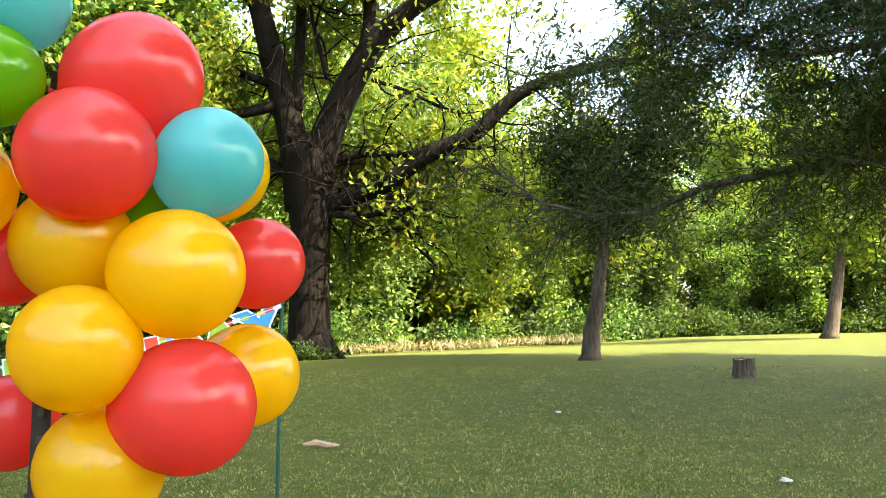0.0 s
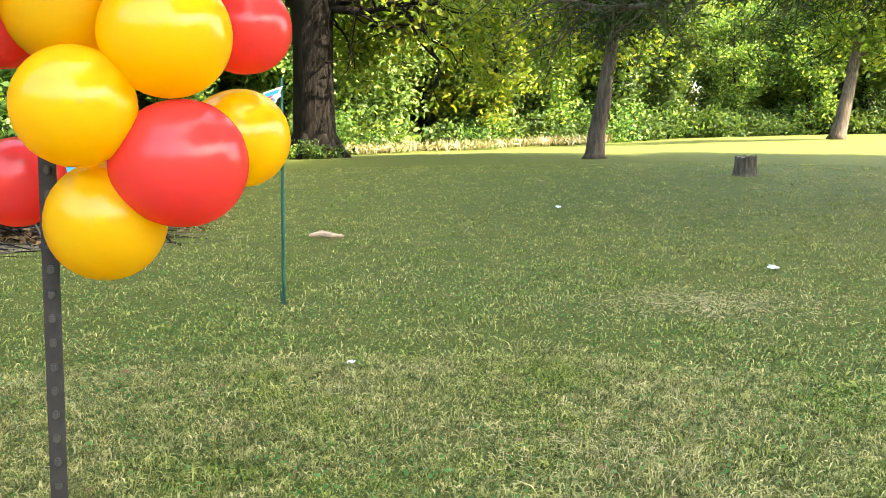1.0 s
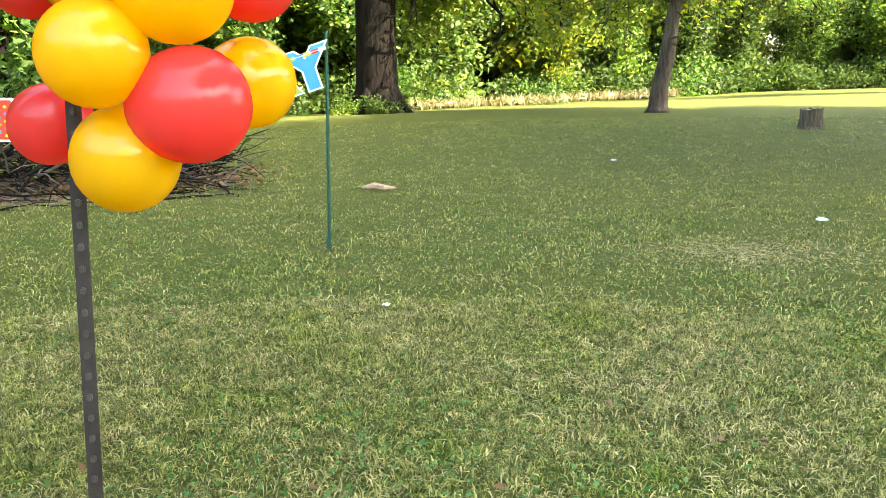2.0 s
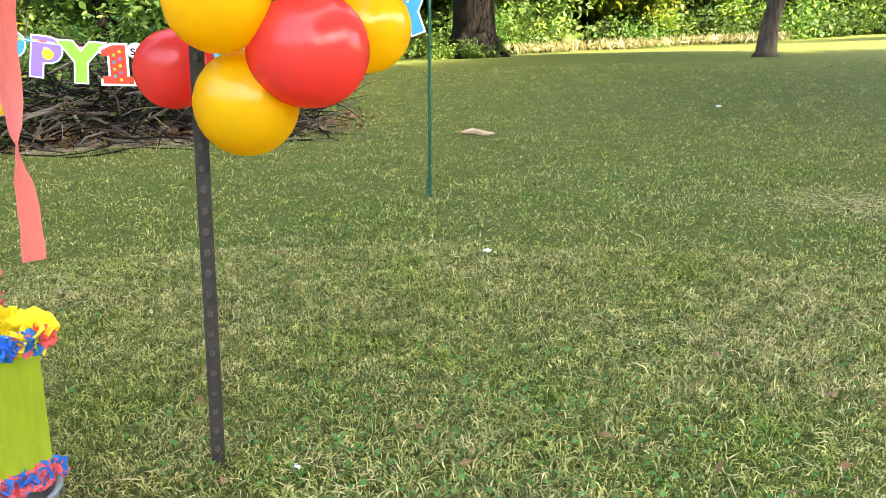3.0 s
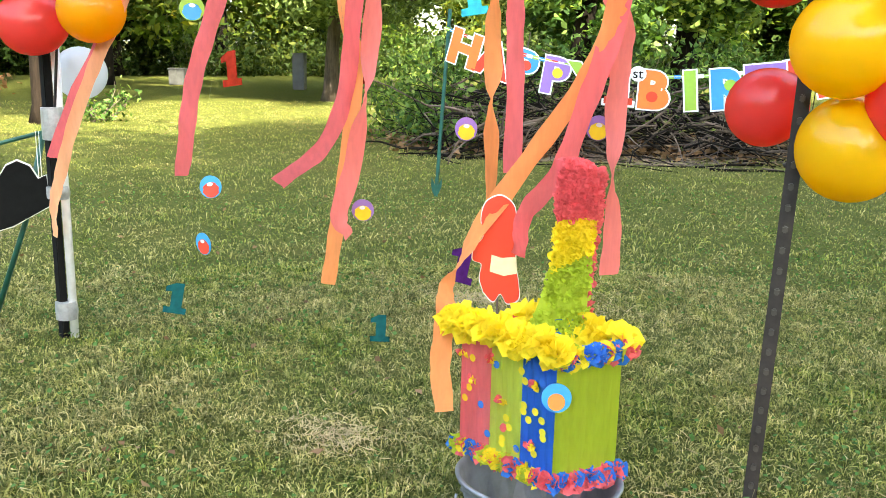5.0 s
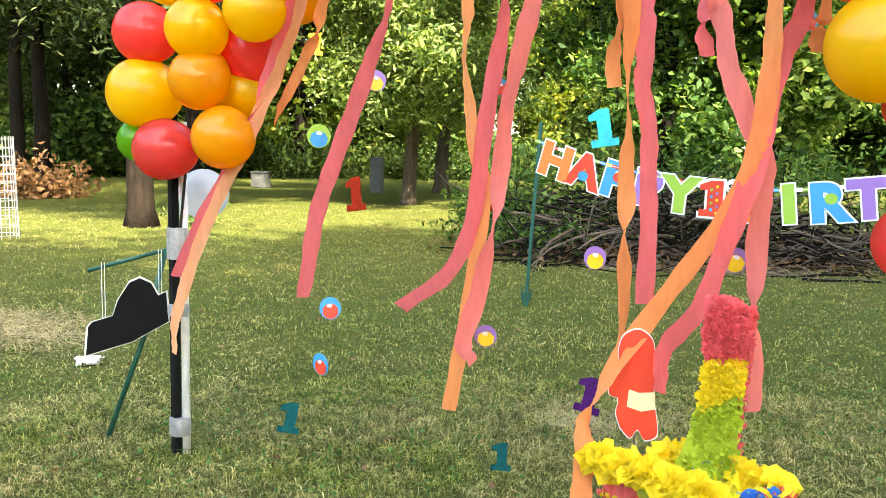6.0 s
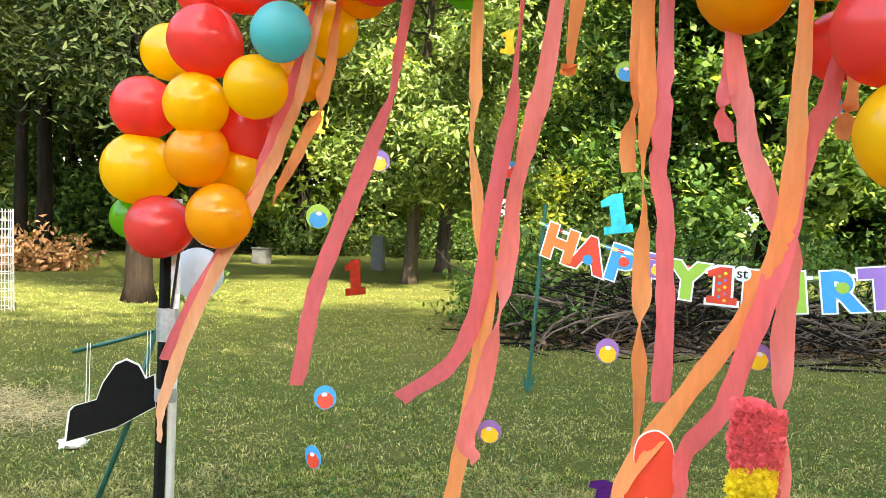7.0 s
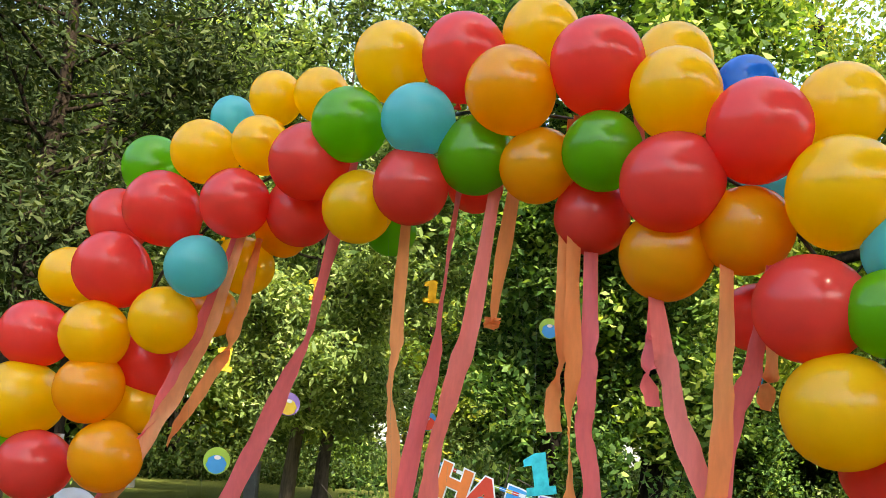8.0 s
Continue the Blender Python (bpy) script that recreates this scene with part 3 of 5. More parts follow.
def balloons(key, places):
    for x, y, z, r in places:
        p = Vector((x, y, z))
        core = min((a.lerp(b, f / 4) for a, b in zip(SPINE, SPINE[1:]) for f in range(5)), key=lambda q: (q - p).length)
        away = (p - core) if (p - core).length > 0.03 else Vector((0, -1, 0.2))
        away = away.normalized() + Vector((brand.uniform(-0.3, 0.3), brand.uniform(-0.3, 0.3), brand.uniform(-0.3, 0.3)))
        body, knot = BALLOON_MESHES[key]
        ob = new("balloon", body)
        ob.matrix_world = Matrix.Translation(p) @ away.to_track_quat("Z", "Y").to_matrix().to_4x4() @ Matrix.Scale(r * 0.99, 4)
        tagged(ob, BALLOON_WORDS[key] + " latex balloon tied into the party arch", "balloon", "balloons of the arch")
        k = new("knot", knot)
        k.parent = ob


balloons("R", [(-3.047, 0.207, 1.288, 0.123), (-3.120, 0.167, 1.744, 0.123), (-2.769, 0.436, 1.670, 0.122), (-2.771, 0.237, 1.967, 0.131), (-3.023, 0.369, 2.208, 0.119), (-2.587, 0.285, 2.176, 0.129), (-2.309, 0.380, 2.186, 0.117), (-2.037, 0.452, 2.308, 0.127), (-2.190, 0.558, 2.184, 0.115), (-1.584, 0.649, 2.635, 0.134), (-1.677, 0.551, 2.199, 0.115), (-1.130, 0.700, 2.514, 0.135), (-1.209, 0.826, 2.119, 0.111), (-0.915, 0.740, 2.152, 0.133), (-0.708, 0.796, 2.271, 0.132), (-0.605, 0.850, 1.818, 0.133), (-0.820, 1.040, 1.839, 0.092), (-0.500, 1.045, 1.454, 0.109), (-1.640, 0.811, 2.272, 0.091), (-0.081, 0.996, 1.136, 0.139)])
balloons("R", [(-0.009, 1.239, 1.442, 0.106), (-0.254, 0.901, 1.641, 0.136), (-0.214, 1.025, 1.830, 0.139), (-0.544, 1.142, 1.089, 0.107)])
balloons("O", [(-2.733, 0.292, 1.338, 0.121), (-2.794, 0.231, 1.558, 0.116), (-2.591, 0.534, 1.861, 0.091), (-2.350, 0.620, 2.147, 0.090), (-1.352, 0.597, 2.450, 0.130), (-1.312, 0.692, 2.246, 0.108), (-0.983, 0.849, 1.989, 0.126), (-0.775, 0.884, 2.040, 0.118)])
balloons("Y", [(-3.136, 0.163, 1.510, 0.141), (-2.818, 0.423, 1.517, 0.101), (-2.780, 0.214, 1.735, 0.116), (-2.544, 0.318, 1.794, 0.114), (-3.184, 0.295, 1.984, 0.113), (-2.468, 0.567, 2.024, 0.101), (-2.507, 0.369, 2.393, 0.114), (-2.253, 0.416, 2.387, 0.099), (-2.421, 0.580, 2.652, 0.099), (-2.228, 0.632, 2.639, 0.101), (-1.879, 0.537, 2.157, 0.113), (-1.876, 0.622, 2.682, 0.128), (-1.405, 0.801, 2.728, 0.121), (-0.918, 0.759, 2.402, 0.124), (-1.028, 0.956, 2.599, 0.118), (-0.567, 1.001, 2.373, 0.119), (-0.523, 0.848, 2.095, 0.136), (-0.542, 0.866, 1.577, 0.136), (-0.264, 1.013, 1.011, 0.132), (-0.260, 0.899, 1.256, 0.126)])
balloons("Y", [(-0.090, 0.969, 1.406, 0.133), (-0.034, 1.237, 1.186, 0.119), (-0.333, 1.004, 1.475, 0.126), (-0.084, 1.165, 1.649, 0.118)])
balloons("T", [(-2.412, 0.332, 1.970, 0.103), (-2.660, 0.568, 2.619, 0.085), (-1.634, 0.520, 2.391, 0.112), (-0.403, 0.900, 1.960, 0.100), (-0.782, 1.078, 2.219, 0.086), (-0.047, 1.020, 1.639, 0.114)])
balloons("G", [(-2.893, 0.403, 2.409, 0.119), (-1.887, 0.472, 2.410, 0.121), (-1.503, 0.640, 2.293, 0.115), (-1.109, 0.707, 2.261, 0.112), (-0.429, 0.852, 1.795, 0.103), (-1.910, 0.718, 2.130, 0.085), (-0.207, 1.101, 1.564, 0.088)])
balloons("G", [(-3.2, 0.17, 1.32, 0.088)])
balloons("B", [(-0.844, 1.049, 2.519, 0.090)])
balloons("W", [(-3.253, 0.477, 1.094, 0.111)])


# ---- posts ----
M_TPOST = plain("weathered_brown_steel", (0.027, 0.021, 0.017), 0.8, 0.0, 0.35, 40, 0.2)
M_GREEN = plain("green_enamel_steel", (0.012, 0.085, 0.06), 0.4, 0.2, 0.2, 30)
M_BLACK = plain("black_plastic", (0.006, 0.0065, 0.0065), 0.9, 0, 0.2)
M_BLACK.node_tree.nodes["Principled BSDF"].inputs["Specular IOR Level"].default_value = 0.15
M_WHITE = plain("white_plastic", (0.7, 0.7, 0.68), 0.4, 0, 0.08)
M_TAPE = plain("silver_tape", (0.42, 0.43, 0.45), 0.35, 0.5, 0.15, 60, 0.3)


def t_post(x, y, height):
    top = empty("fence_post", pose(x, y, 0, -0.3, 1.5) @ pose(0, 0, 0, 0, 0, 22), "weathered brown steel studded T-post driven into the lawn", "fence post")
    bm = bmesh.new()
    box(bm, (0.037, 0.007, height + 0.1), (0, -0.012, height / 2 - 0.05), None, 0.0015)
    box(bm, (0.007, 0.03, height + 0.1), (0, 0.006, height / 2 - 0.05), None, 0.0015)
    part("shaft", bm, M_TPOST, top)
    bm = bmesh.new()
    box(bm, (0.014, 0.016, 0.018), (0, 0, 0), None, 0.003)
    first = part("stud", bm, plain("worn_stud", (0.06, 0.052, 0.045), 0.45, 0.3, 0.3), top)
    first.location = (0, -0.02, 0.06)
    for i in range(1, int(height / 0.056)):
        s = new("stud", first.data)
        s.parent, s.location = top, (0, -0.02, 0.06 + 0.056 * i)


t_post(-0.43, 1.02, 1.85)


def u_post(base, tip, label):
    b, t = Vector(base), Vector(tip)
    up = (t - b).normalized()
    m = Matrix.Translation(b) @ up.to_track_quat("Z", "Y").to_matrix().to_4x4() @ pose(0, 0, 0, 0, 0, 12)
    top = empty("garden_post", m, label, "fence post", "banner posts")
    h = (t - b).length
    bm = bmesh.new()
    box(bm, (0.022, 0.004, h + 0.1), (0, 0, h / 2 - 0.05), None, 0.001)
    for s in (-1, 1):
        box(bm, (0.004, 0.016, h + 0.1), (s * 0.012, -0.007, h / 2 - 0.05), None, 0.001)
    part("channel", bm, M_GREEN, top)
    bm = bmesh.new()
    for s in (-1, 1):
        pts = [(s * 0.012, 0, 0.03), (s * 0.05, 0, 0.1), (s * 0.05, 0, 0.03), (s * 0.03, 0, -0.03), (s * 0.012, 0, -0.05)]
        a = [bm.verts.new((x, -0.002, z)) for x, _, z in pts]
        c = [bm.verts.new((x, 0.002, z)) for x, _, z in pts]
        bm.faces.new(a)
        bm.faces.new(list(reversed(c)))
        for i in range(5):
            bm.faces.new((a[i], c[i], c[(i + 1) % 5], a[(i + 1) % 5]))
    part("anchor_plate", bm, M_GREEN, top)
    for i in range(5):
        bm = bmesh.new()
        box(bm, (0.01, 0.012, 0.02), (0, -0.012, 0.25 + i * (h - 0.3) / 4.2), None, 0.002)
        part("hook", bm, M_GREEN, top)


u_post((-4.708, 4.155, 0.061), (-4.714, 4.284, 1.540), "green steel garden post leaning slightly, holding the banner")
u_post((-1.116, 5.125, 0.028), (-1.091, 5.137, 1.551), "green steel garden post holding the banner's end")


def left_post():
    top = empty("arch_post", pose(-3.125, 0.29, 0), "black and white post bound with silver tape, carrying the arch", "post")
    bm = bmesh.new()
    box(bm, (0.045, 0.03, 1.5), (-0.012, -0.01, 0.7), None, 0.004)
    part("steel_post", bm, M_BLACK, top)
    bm = bmesh.new()
    tube(bm, [(0.022, 0.02, -0.05), (0.022, 0.02, 1.4)], 0.017, 12)
    part("plastic_pipe", bm, M_WHITE, top, "white plastic pipe", True)
    for z, h in ((0.12, 0.075), (0.9, 0.13), (0.62, 0.05)):
        bm = bmesh.new()
        tube(bm, [(0.003, 0, z - h / 2), (0.004, 0.001, z), (0.003, 0, z + h / 2)], [0.044, 0.046, 0.044], 14)
        part("tape_band", bm, M_TAPE, top, "wrinkled silver tape")


left_post()


# ---- hanging sign ----
def hanging_sign():
    top = empty("garden_sign", pose(-3.49, 0.1, 0), "black shaped chalkboard plaque with cream edge hung on a green stake", "garden sign")
    o = Vector((-3.49, 0.1, 0))
    foot, mid, head = Vector((-3.49, 0.101, -0.05)), Vector((-3.422, 0.267, 0.452)), Vector((-3.384, 0.36, 0.845))
    bm = bmesh.new()
    tube(bm, [p - o for p in (foot, mid, head)], 0.012, 10)
    part("stake", bm, M_GREEN, top, "", True)
    bm = bmesh.new()
    a, b = Vector((-3.507, 0.058, 0.757)), Vector((-3.363, 0.412, 0.857))
    tube(bm, [a - o, b - o], 0.009, 8)
    part("arm", bm, M_GREEN, top, "", True)
    side = (b - a)
    side.z = 0
    side.normalize()
    front = side.cross(Vector((0, 0, 1)))
    lobe = [(0.0, 0.0), (0.012, 0.13), (0.03, 0.152), (0.117, 0.176), (0.14, 0.245), (0.19, 0.325), (0.235, 0.345), (0.285, 0.32), (0.315, 0.262), (0.35, 0.278), (0.36, 0.14), (0.2, 0.054)]
    plane = Matrix.Translation(Vector((-3.515, 0.038, 0.388)) - o + front * 0.035) @ Matrix((side, (0, 0, 1), front)).transposed().to_4x4()
    for name, mat, grow, thick, off in (("edge", M_WHITE, 1.0, 0.008, 0.0), ("board", M_BLACK, 0.955, 0.008, 0.003)):
        bm = bmesh.new()
        cx, cz = 0.2, 0.17
        pts = [(cx + (px - cx) * grow, cz + (pz - cz) * grow) for px, pz in lobe]
        vs = [bm.verts.new((*p, off)) for p in pts]
        f = bm.faces.new(vs)
        ex = bmesh.ops.extrude_face_region(bm, geom=[f])["geom"]
        bmesh.ops.translate(bm, vec=(0, 0, thick), verts=[g for g in ex if isinstance(g, bmesh.types.BMVert)])
        bmesh.ops.transform(bm, matrix=plane, verts=bm.verts)
        bmesh.ops.recalc_face_normals(bm, faces=bm.faces)
        part(name, bm, mat, top, "cream cut edge" if name == "edge" else "")
    for u, v, dz in ((0.085, 0.16, 0.25), (0.32, 0.26, 0.2)):
        for k in (-0.006, 0.006):
            bm = bmesh.new()
            p = plane @ Vector((u + k, v, 0.004))
            tube(bm, [p, p + Vector((0, 0, dz))], 0.0018, 5)
            part("cord", bm, M_WHITE, top, "white cord loop")


hanging_sign()


# ---- streamers and ornaments ----
def crepe(name, col):
    def build(nt, b, out):
        g = noise_tex(nt, 60, 3, 0.6, None, (1, 1, 0.2))
        c = ramp(nt, g, [(0.3, tuple(v * 0.88 for v in col)), (0.7, col)])
        nt.links.new(c, b.inputs["Base Color"])
        b.inputs["Roughness"].default_value = 0.85
        bump(nt, b, g, 0.35, 0.004)
        tr = nt.nodes.new("ShaderNodeBsdfTranslucent")
        nt.links.new(c, tr.inputs["Color"])
        mix = nt.nodes.new("ShaderNodeMixShader")
        mix.inputs[0].default_value = 0.45
        nt.links.new(b.outputs[0], mix.inputs[1])
        nt.links.new(tr.outputs[0], mix.inputs[2])
        nt.links.new(mix.outputs[0], out.inputs["Surface"])
    return material(name, build)


CREPE = {"pink": crepe("pink_crepe", (0.9, 0.18, 0.19)), "coral": crepe("coral_crepe", (0.93, 0.23, 0.2)), "orange": crepe("orange_crepe", (0.96, 0.34, 0.12)), "peach": crepe("peach_crepe", (0.97, 0.46, 0.24))}
srand = random.Random(9)


def streamer(colour, pts, width):
    line = smooth_line(pts, 9)
    n = len(line)
    phase = srand.uniform(-0.3, 0.3)
    # a half turn, or a sway, where the band narrows to its edge
    turns = [(srand.uniform(0.5, 0.85), srand.choice((1, -1)))] if srand.random() < 0.5 else []
    sway, sway_at = srand.choice((-1, 1)) * srand.uniform(0.7, 1.15), srand.uniform(0.12, 0.6)
    curl = srand.uniform(-0.9, 0.9)
    bm = bmesh.new()
    rows = []
    for i, p in enumerate(line):
        d = (line[min(i + 1, n - 1)] - line[max(i - 1, 0)]).normalized()
        f = i / (n - 1)
        base = d.cross(Vector((0.7, -0.7, 0.05))).normalized()
        a = phase + sum(sign * math.pi * ease(at - 0.13, at + 0.13, f) for at, sign in turns) + sway * math.exp(-((f - sway_at) / 0.12) ** 2) + curl * ease(0.8, 1.0, f)
        s = Matrix.Rotation(a, 3, d) @ base
        nrm = d.cross(s)
        w = width * (0.5 + 0.5 * min(1, f * 5)) * (1 + 0.06 * math.sin(i * 0.9 + phase * 9))
        cup = 0.006 * math.sin(i * 0.45 + phase * 7)
        rows.append([bm.verts.new(p + s * (u * w) + nrm * (cup * 4 * u * u + 0.0025 * math.sin(i * 1.7 + u * 9))) for u in (-0.5, -0.25, 0, 0.25, 0.5)])
    for a, b in zip(rows, rows[1:]):
        for k in range(4):
            bm.faces.new((a[k], a[k + 1], b[k + 1], b[k]))
    ob = part("streamer", bm, CREPE[colour], None, "", True)
    tagged(ob, colour + " crepe paper streamer hanging from the balloon arch", "streamer", "crepe streamers")


def foil(name, col):
    return plain(name, col, 0.18, 0.55, 0.25, 40, 0.25)


PAINT = {"red_foil": foil("red_foil", (0.5, 0.035, 0.02)), "teal_foil": foil("teal_foil", (0.01, 0.16, 0.18)), "blue_foil": foil("blue_foil", (0.03, 0.62, 0.78)), "purple_foil": foil("purple_foil", (0.12, 0.02, 0.22)), "gold_foil": foil("gold_foil", (0.85, 0.45, 0.02)),
         "blue": plain("blue_card", (0.03, 0.3, 0.65), 0.4, 0, 0.05), "green": plain("green_card", (0.3, 0.5, 0.06), 0.4, 0, 0.05), "yellow": plain("yellow_card", (0.85, 0.6, 0.03), 0.4, 0, 0.05), "purple": plain("purple_card", (0.3, 0.16, 0.5), 0.4, 0, 0.05), "red": plain("red_card", (0.7, 0.06, 0.03), 0.4, 0, 0.05), "orange": plain("orange_card", (0.85, 0.22, 0.05), 0.4, 0, 0.05), "white": plain("white_card", (0.8, 0.8, 0.8), 0.4, 0, 0.03)}
M_THREAD = plain("clear_thread", (0.12, 0.14, 0.1), 0.3, 0, 0.05)


def slab(bm, outline, thick, m=None):
    a = [bm.verts.new((x, -thick / 2, z)) for x, z in outline]
    b = [bm.verts.new((x, thick / 2, z)) for x, z in outline]
    n = len(a)
    faces = [bm.faces.new(a), bm.faces.new(list(reversed(b)))]
    for i in range(n):
        faces.append(bm.faces.new((a[i], b[i], b[(i + 1) % n], a[(i + 1) % n])))
    bmesh.ops.recalc_face_normals(bm, faces=faces)
    if m:
        bmesh.ops.transform(bm, matrix=m, verts=a + b)


ONE = [(-0.36, -0.5), (0.36, -0.5), (0.36, -0.3), (0.2, -0.3), (0.2, 0.5), (-0.06, 0.5), (-0.36, 0.36), (-0.36, 0.2), (-0.16, 0.22), (-0.16, -0.3), (-0.36, -0.3)]


def ornament(kind, colour, at, size):
    x, y, z = at
    m = pose(x, y, z, srand.uniform(-8, 8), srand.uniform(-12, 12), 40 + srand.uniform(-35, 35))
    if kind == "one":
        top = empty("foil_number", m, colour.replace("_", " ") + " number one dangling on a thread under the arch", "ornament", "dangling ornaments")
        bm = bmesh.new()
        slab(bm, [(a * size, b * size) for a, b in ONE], 0.004)
        part("numeral", bm, PAINT[colour], top)
    else:
        outer, inner = {"green": ("green", "blue"), "yellow": ("purple", "yellow"), "blue": ("blue", "red"), "purple": ("purple", "yellow")}[colour]
        top = empty("round_ornament", m, outer + " card disc with " + inner + " print dangling on a thread", "ornament", "dangling ornaments")
        ring = [(0.5 * size * math.cos(k * math.tau / 32), 0.5 * size * math.sin(k * math.tau / 32)) for k in range(32)]
        bm = bmesh.new()
        slab(bm, ring, 0.003)
        part("card", bm, PAINT[outer], top)
        bm = bmesh.new()
        slab(bm, [(px * 0.74 * (1 + 0.06 * math.sin(k * 1.57)), pz * 0.68 - 0.13 * size) for k, (px, pz) in enumerate(ring)], 0.006)
        part("print", bm, PAINT[inner], top, "plain " + inner + " printed patch")
        bm = bmesh.new()
        slab(bm, [(px * 0.26, pz * 0.16 + 0.12 * size) for px, pz in ring], 0.008)
        part("pale_spot", bm, PAINT["white"], top, "plain white printed spot")
    bm = bmesh.new()
    tube(bm, [(0, 0, size * 0.48), (0, 0, max(0.1, 2.3 - z))], 0.0003, 3)
    part("thread", bm, M_THREAD, top)


streamer("pink", [(-2.358, 0.440, 2.102), (-2.427, 0.422, 1.856), (-2.530, 0.395, 1.639), (-2.623, 0.371, 1.436), (-2.764, 0.336, 1.221), (-2.915, 0.297, 1.014), (-3.061, 0.257, 0.768)], 0.055)
streamer("peach", [(-2.327, 0.439, 2.102), (-2.403, 0.418, 1.803), (-2.490, 0.395, 1.596), (-2.583, 0.371, 1.456), (-2.693, 0.344, 1.267), (-2.811, 0.313, 1.109), (-2.964, 0.274, 0.828), (-3.047, 0.250, 0.630), (-3.080, 0.243, 0.448)], 0.05)
streamer("orange", [(-2.349, 0.524, 2.102), (-2.375, 0.519, 1.923), (-2.404, 0.512, 1.805), (-2.435, 0.503, 1.706), (-2.553, 0.473, 1.522), (-2.632, 0.454, 1.388)], 0.045)
streamer("pink", [(-1.956, 0.579, 2.402), (-2.043, 0.557, 1.889), (-2.101, 0.541, 1.686), (-2.190, 0.517, 1.476), (-2.282, 0.496, 1.279), (-2.354, 0.477, 1.113), (-2.398, 0.466, 0.944), (-2.432, 0.457, 0.749)], 0.06)
streamer("orange", [(-1.776, 0.650, 2.403), (-1.779, 0.650, 1.871), (-1.781, 0.649, 1.692), (-1.776, 0.650, 1.511), (-1.736, 0.666, 1.297), (-1.707, 0.673, 1.151), (-1.748, 0.662, 0.849), (-1.791, 0.651, 0.595), (-1.822, 0.643, 0.424)], 0.05)
streamer("pink", [(-1.574, 0.673, 2.404), (-1.613, 0.664, 1.854), (-1.645, 0.655, 1.595), (-1.692, 0.647, 1.333), (-1.721, 0.638, 1.077), (-1.819, 0.612, 0.891), (-1.993, 0.564, 0.764)], 0.055)
streamer("coral", [(-1.431, 0.689, 2.404), (-1.499, 0.674, 1.842), (-1.538, 0.664, 1.659), (-1.578, 0.653, 1.506), (-1.606, 0.650, 1.300), (-1.626, 0.644, 1.121), (-1.672, 0.630, 0.862), (-1.730, 0.616, 0.679), (-1.686, 0.627, 0.620)], 0.06)
streamer("orange", [(-1.439, 0.786, 2.404), (-1.498, 0.769, 1.855), (-1.504, 0.767, 1.822), (-1.508, 0.766, 1.791)], 0.05)
streamer("orange", [(-1.229, 0.756, 2.405), (-1.220, 0.763, 1.821), (-1.217, 0.764, 1.631), (-1.219, 0.766, 1.423), (-1.213, 0.770, 1.216), (-1.211, 0.769, 1.017), (-1.211, 0.768, 0.714)], 0.055)
streamer("orange", [(-1.260, 0.770, 2.404), (-1.261, 0.773, 1.827), (-1.264, 0.772, 1.651), (-1.281, 0.767, 1.587), (-1.270, 0.770, 1.500)], 0.045)
streamer("pink", [(-1.200, 0.806, 2.405), (-1.196, 0.811, 1.825), (-1.197, 0.811, 1.698), (-1.199, 0.810, 1.586), (-1.200, 0.810, 1.505), (-1.181, 0.823, 1.347), (-1.171, 0.822, 1.151), (-1.170, 0.822, 0.866)], 0.055)
streamer("pink", [(-1.003, 0.845, 2.406), (-1.007, 0.843, 1.808), (-1.008, 0.843, 1.762), (-1.025, 0.838, 1.671), (-1.018, 0.840, 1.579)], 0.055)
streamer("coral", [(-1.061, 0.802, 2.405), (-0.993, 0.827, 1.803), (-0.972, 0.833, 1.682), (-0.942, 0.841, 1.545), (-0.890, 0.857, 1.410), (-0.840, 0.874, 1.281), (-0.847, 0.871, 1.173), (-0.849, 0.870, 1.020), (-0.842, 0.870, 0.821), (-0.839, 0.872, 0.606)], 0.06)
streamer("orange", [(-0.807, 0.832, 2.105), (-0.811, 0.835, 1.783), (-0.819, 0.833, 1.612), (-0.829, 0.833, 1.424), (-0.857, 0.801, 1.235), (-0.952, 0.716, 1.017), (-1.066, 0.617, 0.795), (-1.123, 0.529, 0.625), (-1.093, 0.464, 0.556), (-1.038, 0.400, 0.496), (-1.024, 0.374, 0.407), (-0.984, 0.348, 0.296)], 0.055)
streamer("pink", [(-0.685, 0.888, 2.105), (-0.745, 0.874, 1.739), (-0.778, 0.865, 1.626), (-0.818, 0.854, 1.512), (-0.839, 0.829, 1.310), (-0.863, 0.778, 1.146), (-0.907, 0.721, 0.932), (-0.974, 0.654, 0.792), (-0.966, 0.605, 0.682)], 0.06)
streamer("orange", [(-0.714, 0.982, 2.105), (-0.745, 0.977, 1.738), (-0.762, 0.973, 1.637), (-0.768, 0.971, 1.585)], 0.045)
ornament("disc", "green", (-2.449, 0.534, 1.349), 0.089)
ornament("disc", "yellow", (-2.192, 0.600, 1.546), 0.076)
ornament("one", "red_foil", (-2.279, 0.580, 1.141), 0.124)
ornament("disc", "blue", (-2.393, 0.550, 0.704), 0.085)
ornament("disc", "blue", (-2.441, 0.540, 0.480), 0.087)
ornament("disc", "yellow", (-1.738, 0.728, 0.686), 0.076)
ornament("one", "teal_foil", (-2.593, 0.501, 0.240), 0.123)
ornament("one", "blue_foil", (-1.357, 0.834, 1.385), 0.116)
ornament("disc", "yellow", (-1.367, 0.830, 0.983), 0.073)
ornament("disc", "purple", (-0.954, 0.945, 1.011), 0.073)
ornament("one", "teal_foil", (-1.670, 0.749, 0.279), 0.095)
ornament("one", "purple_foil", (-1.367, 0.829, 0.545), 0.117)
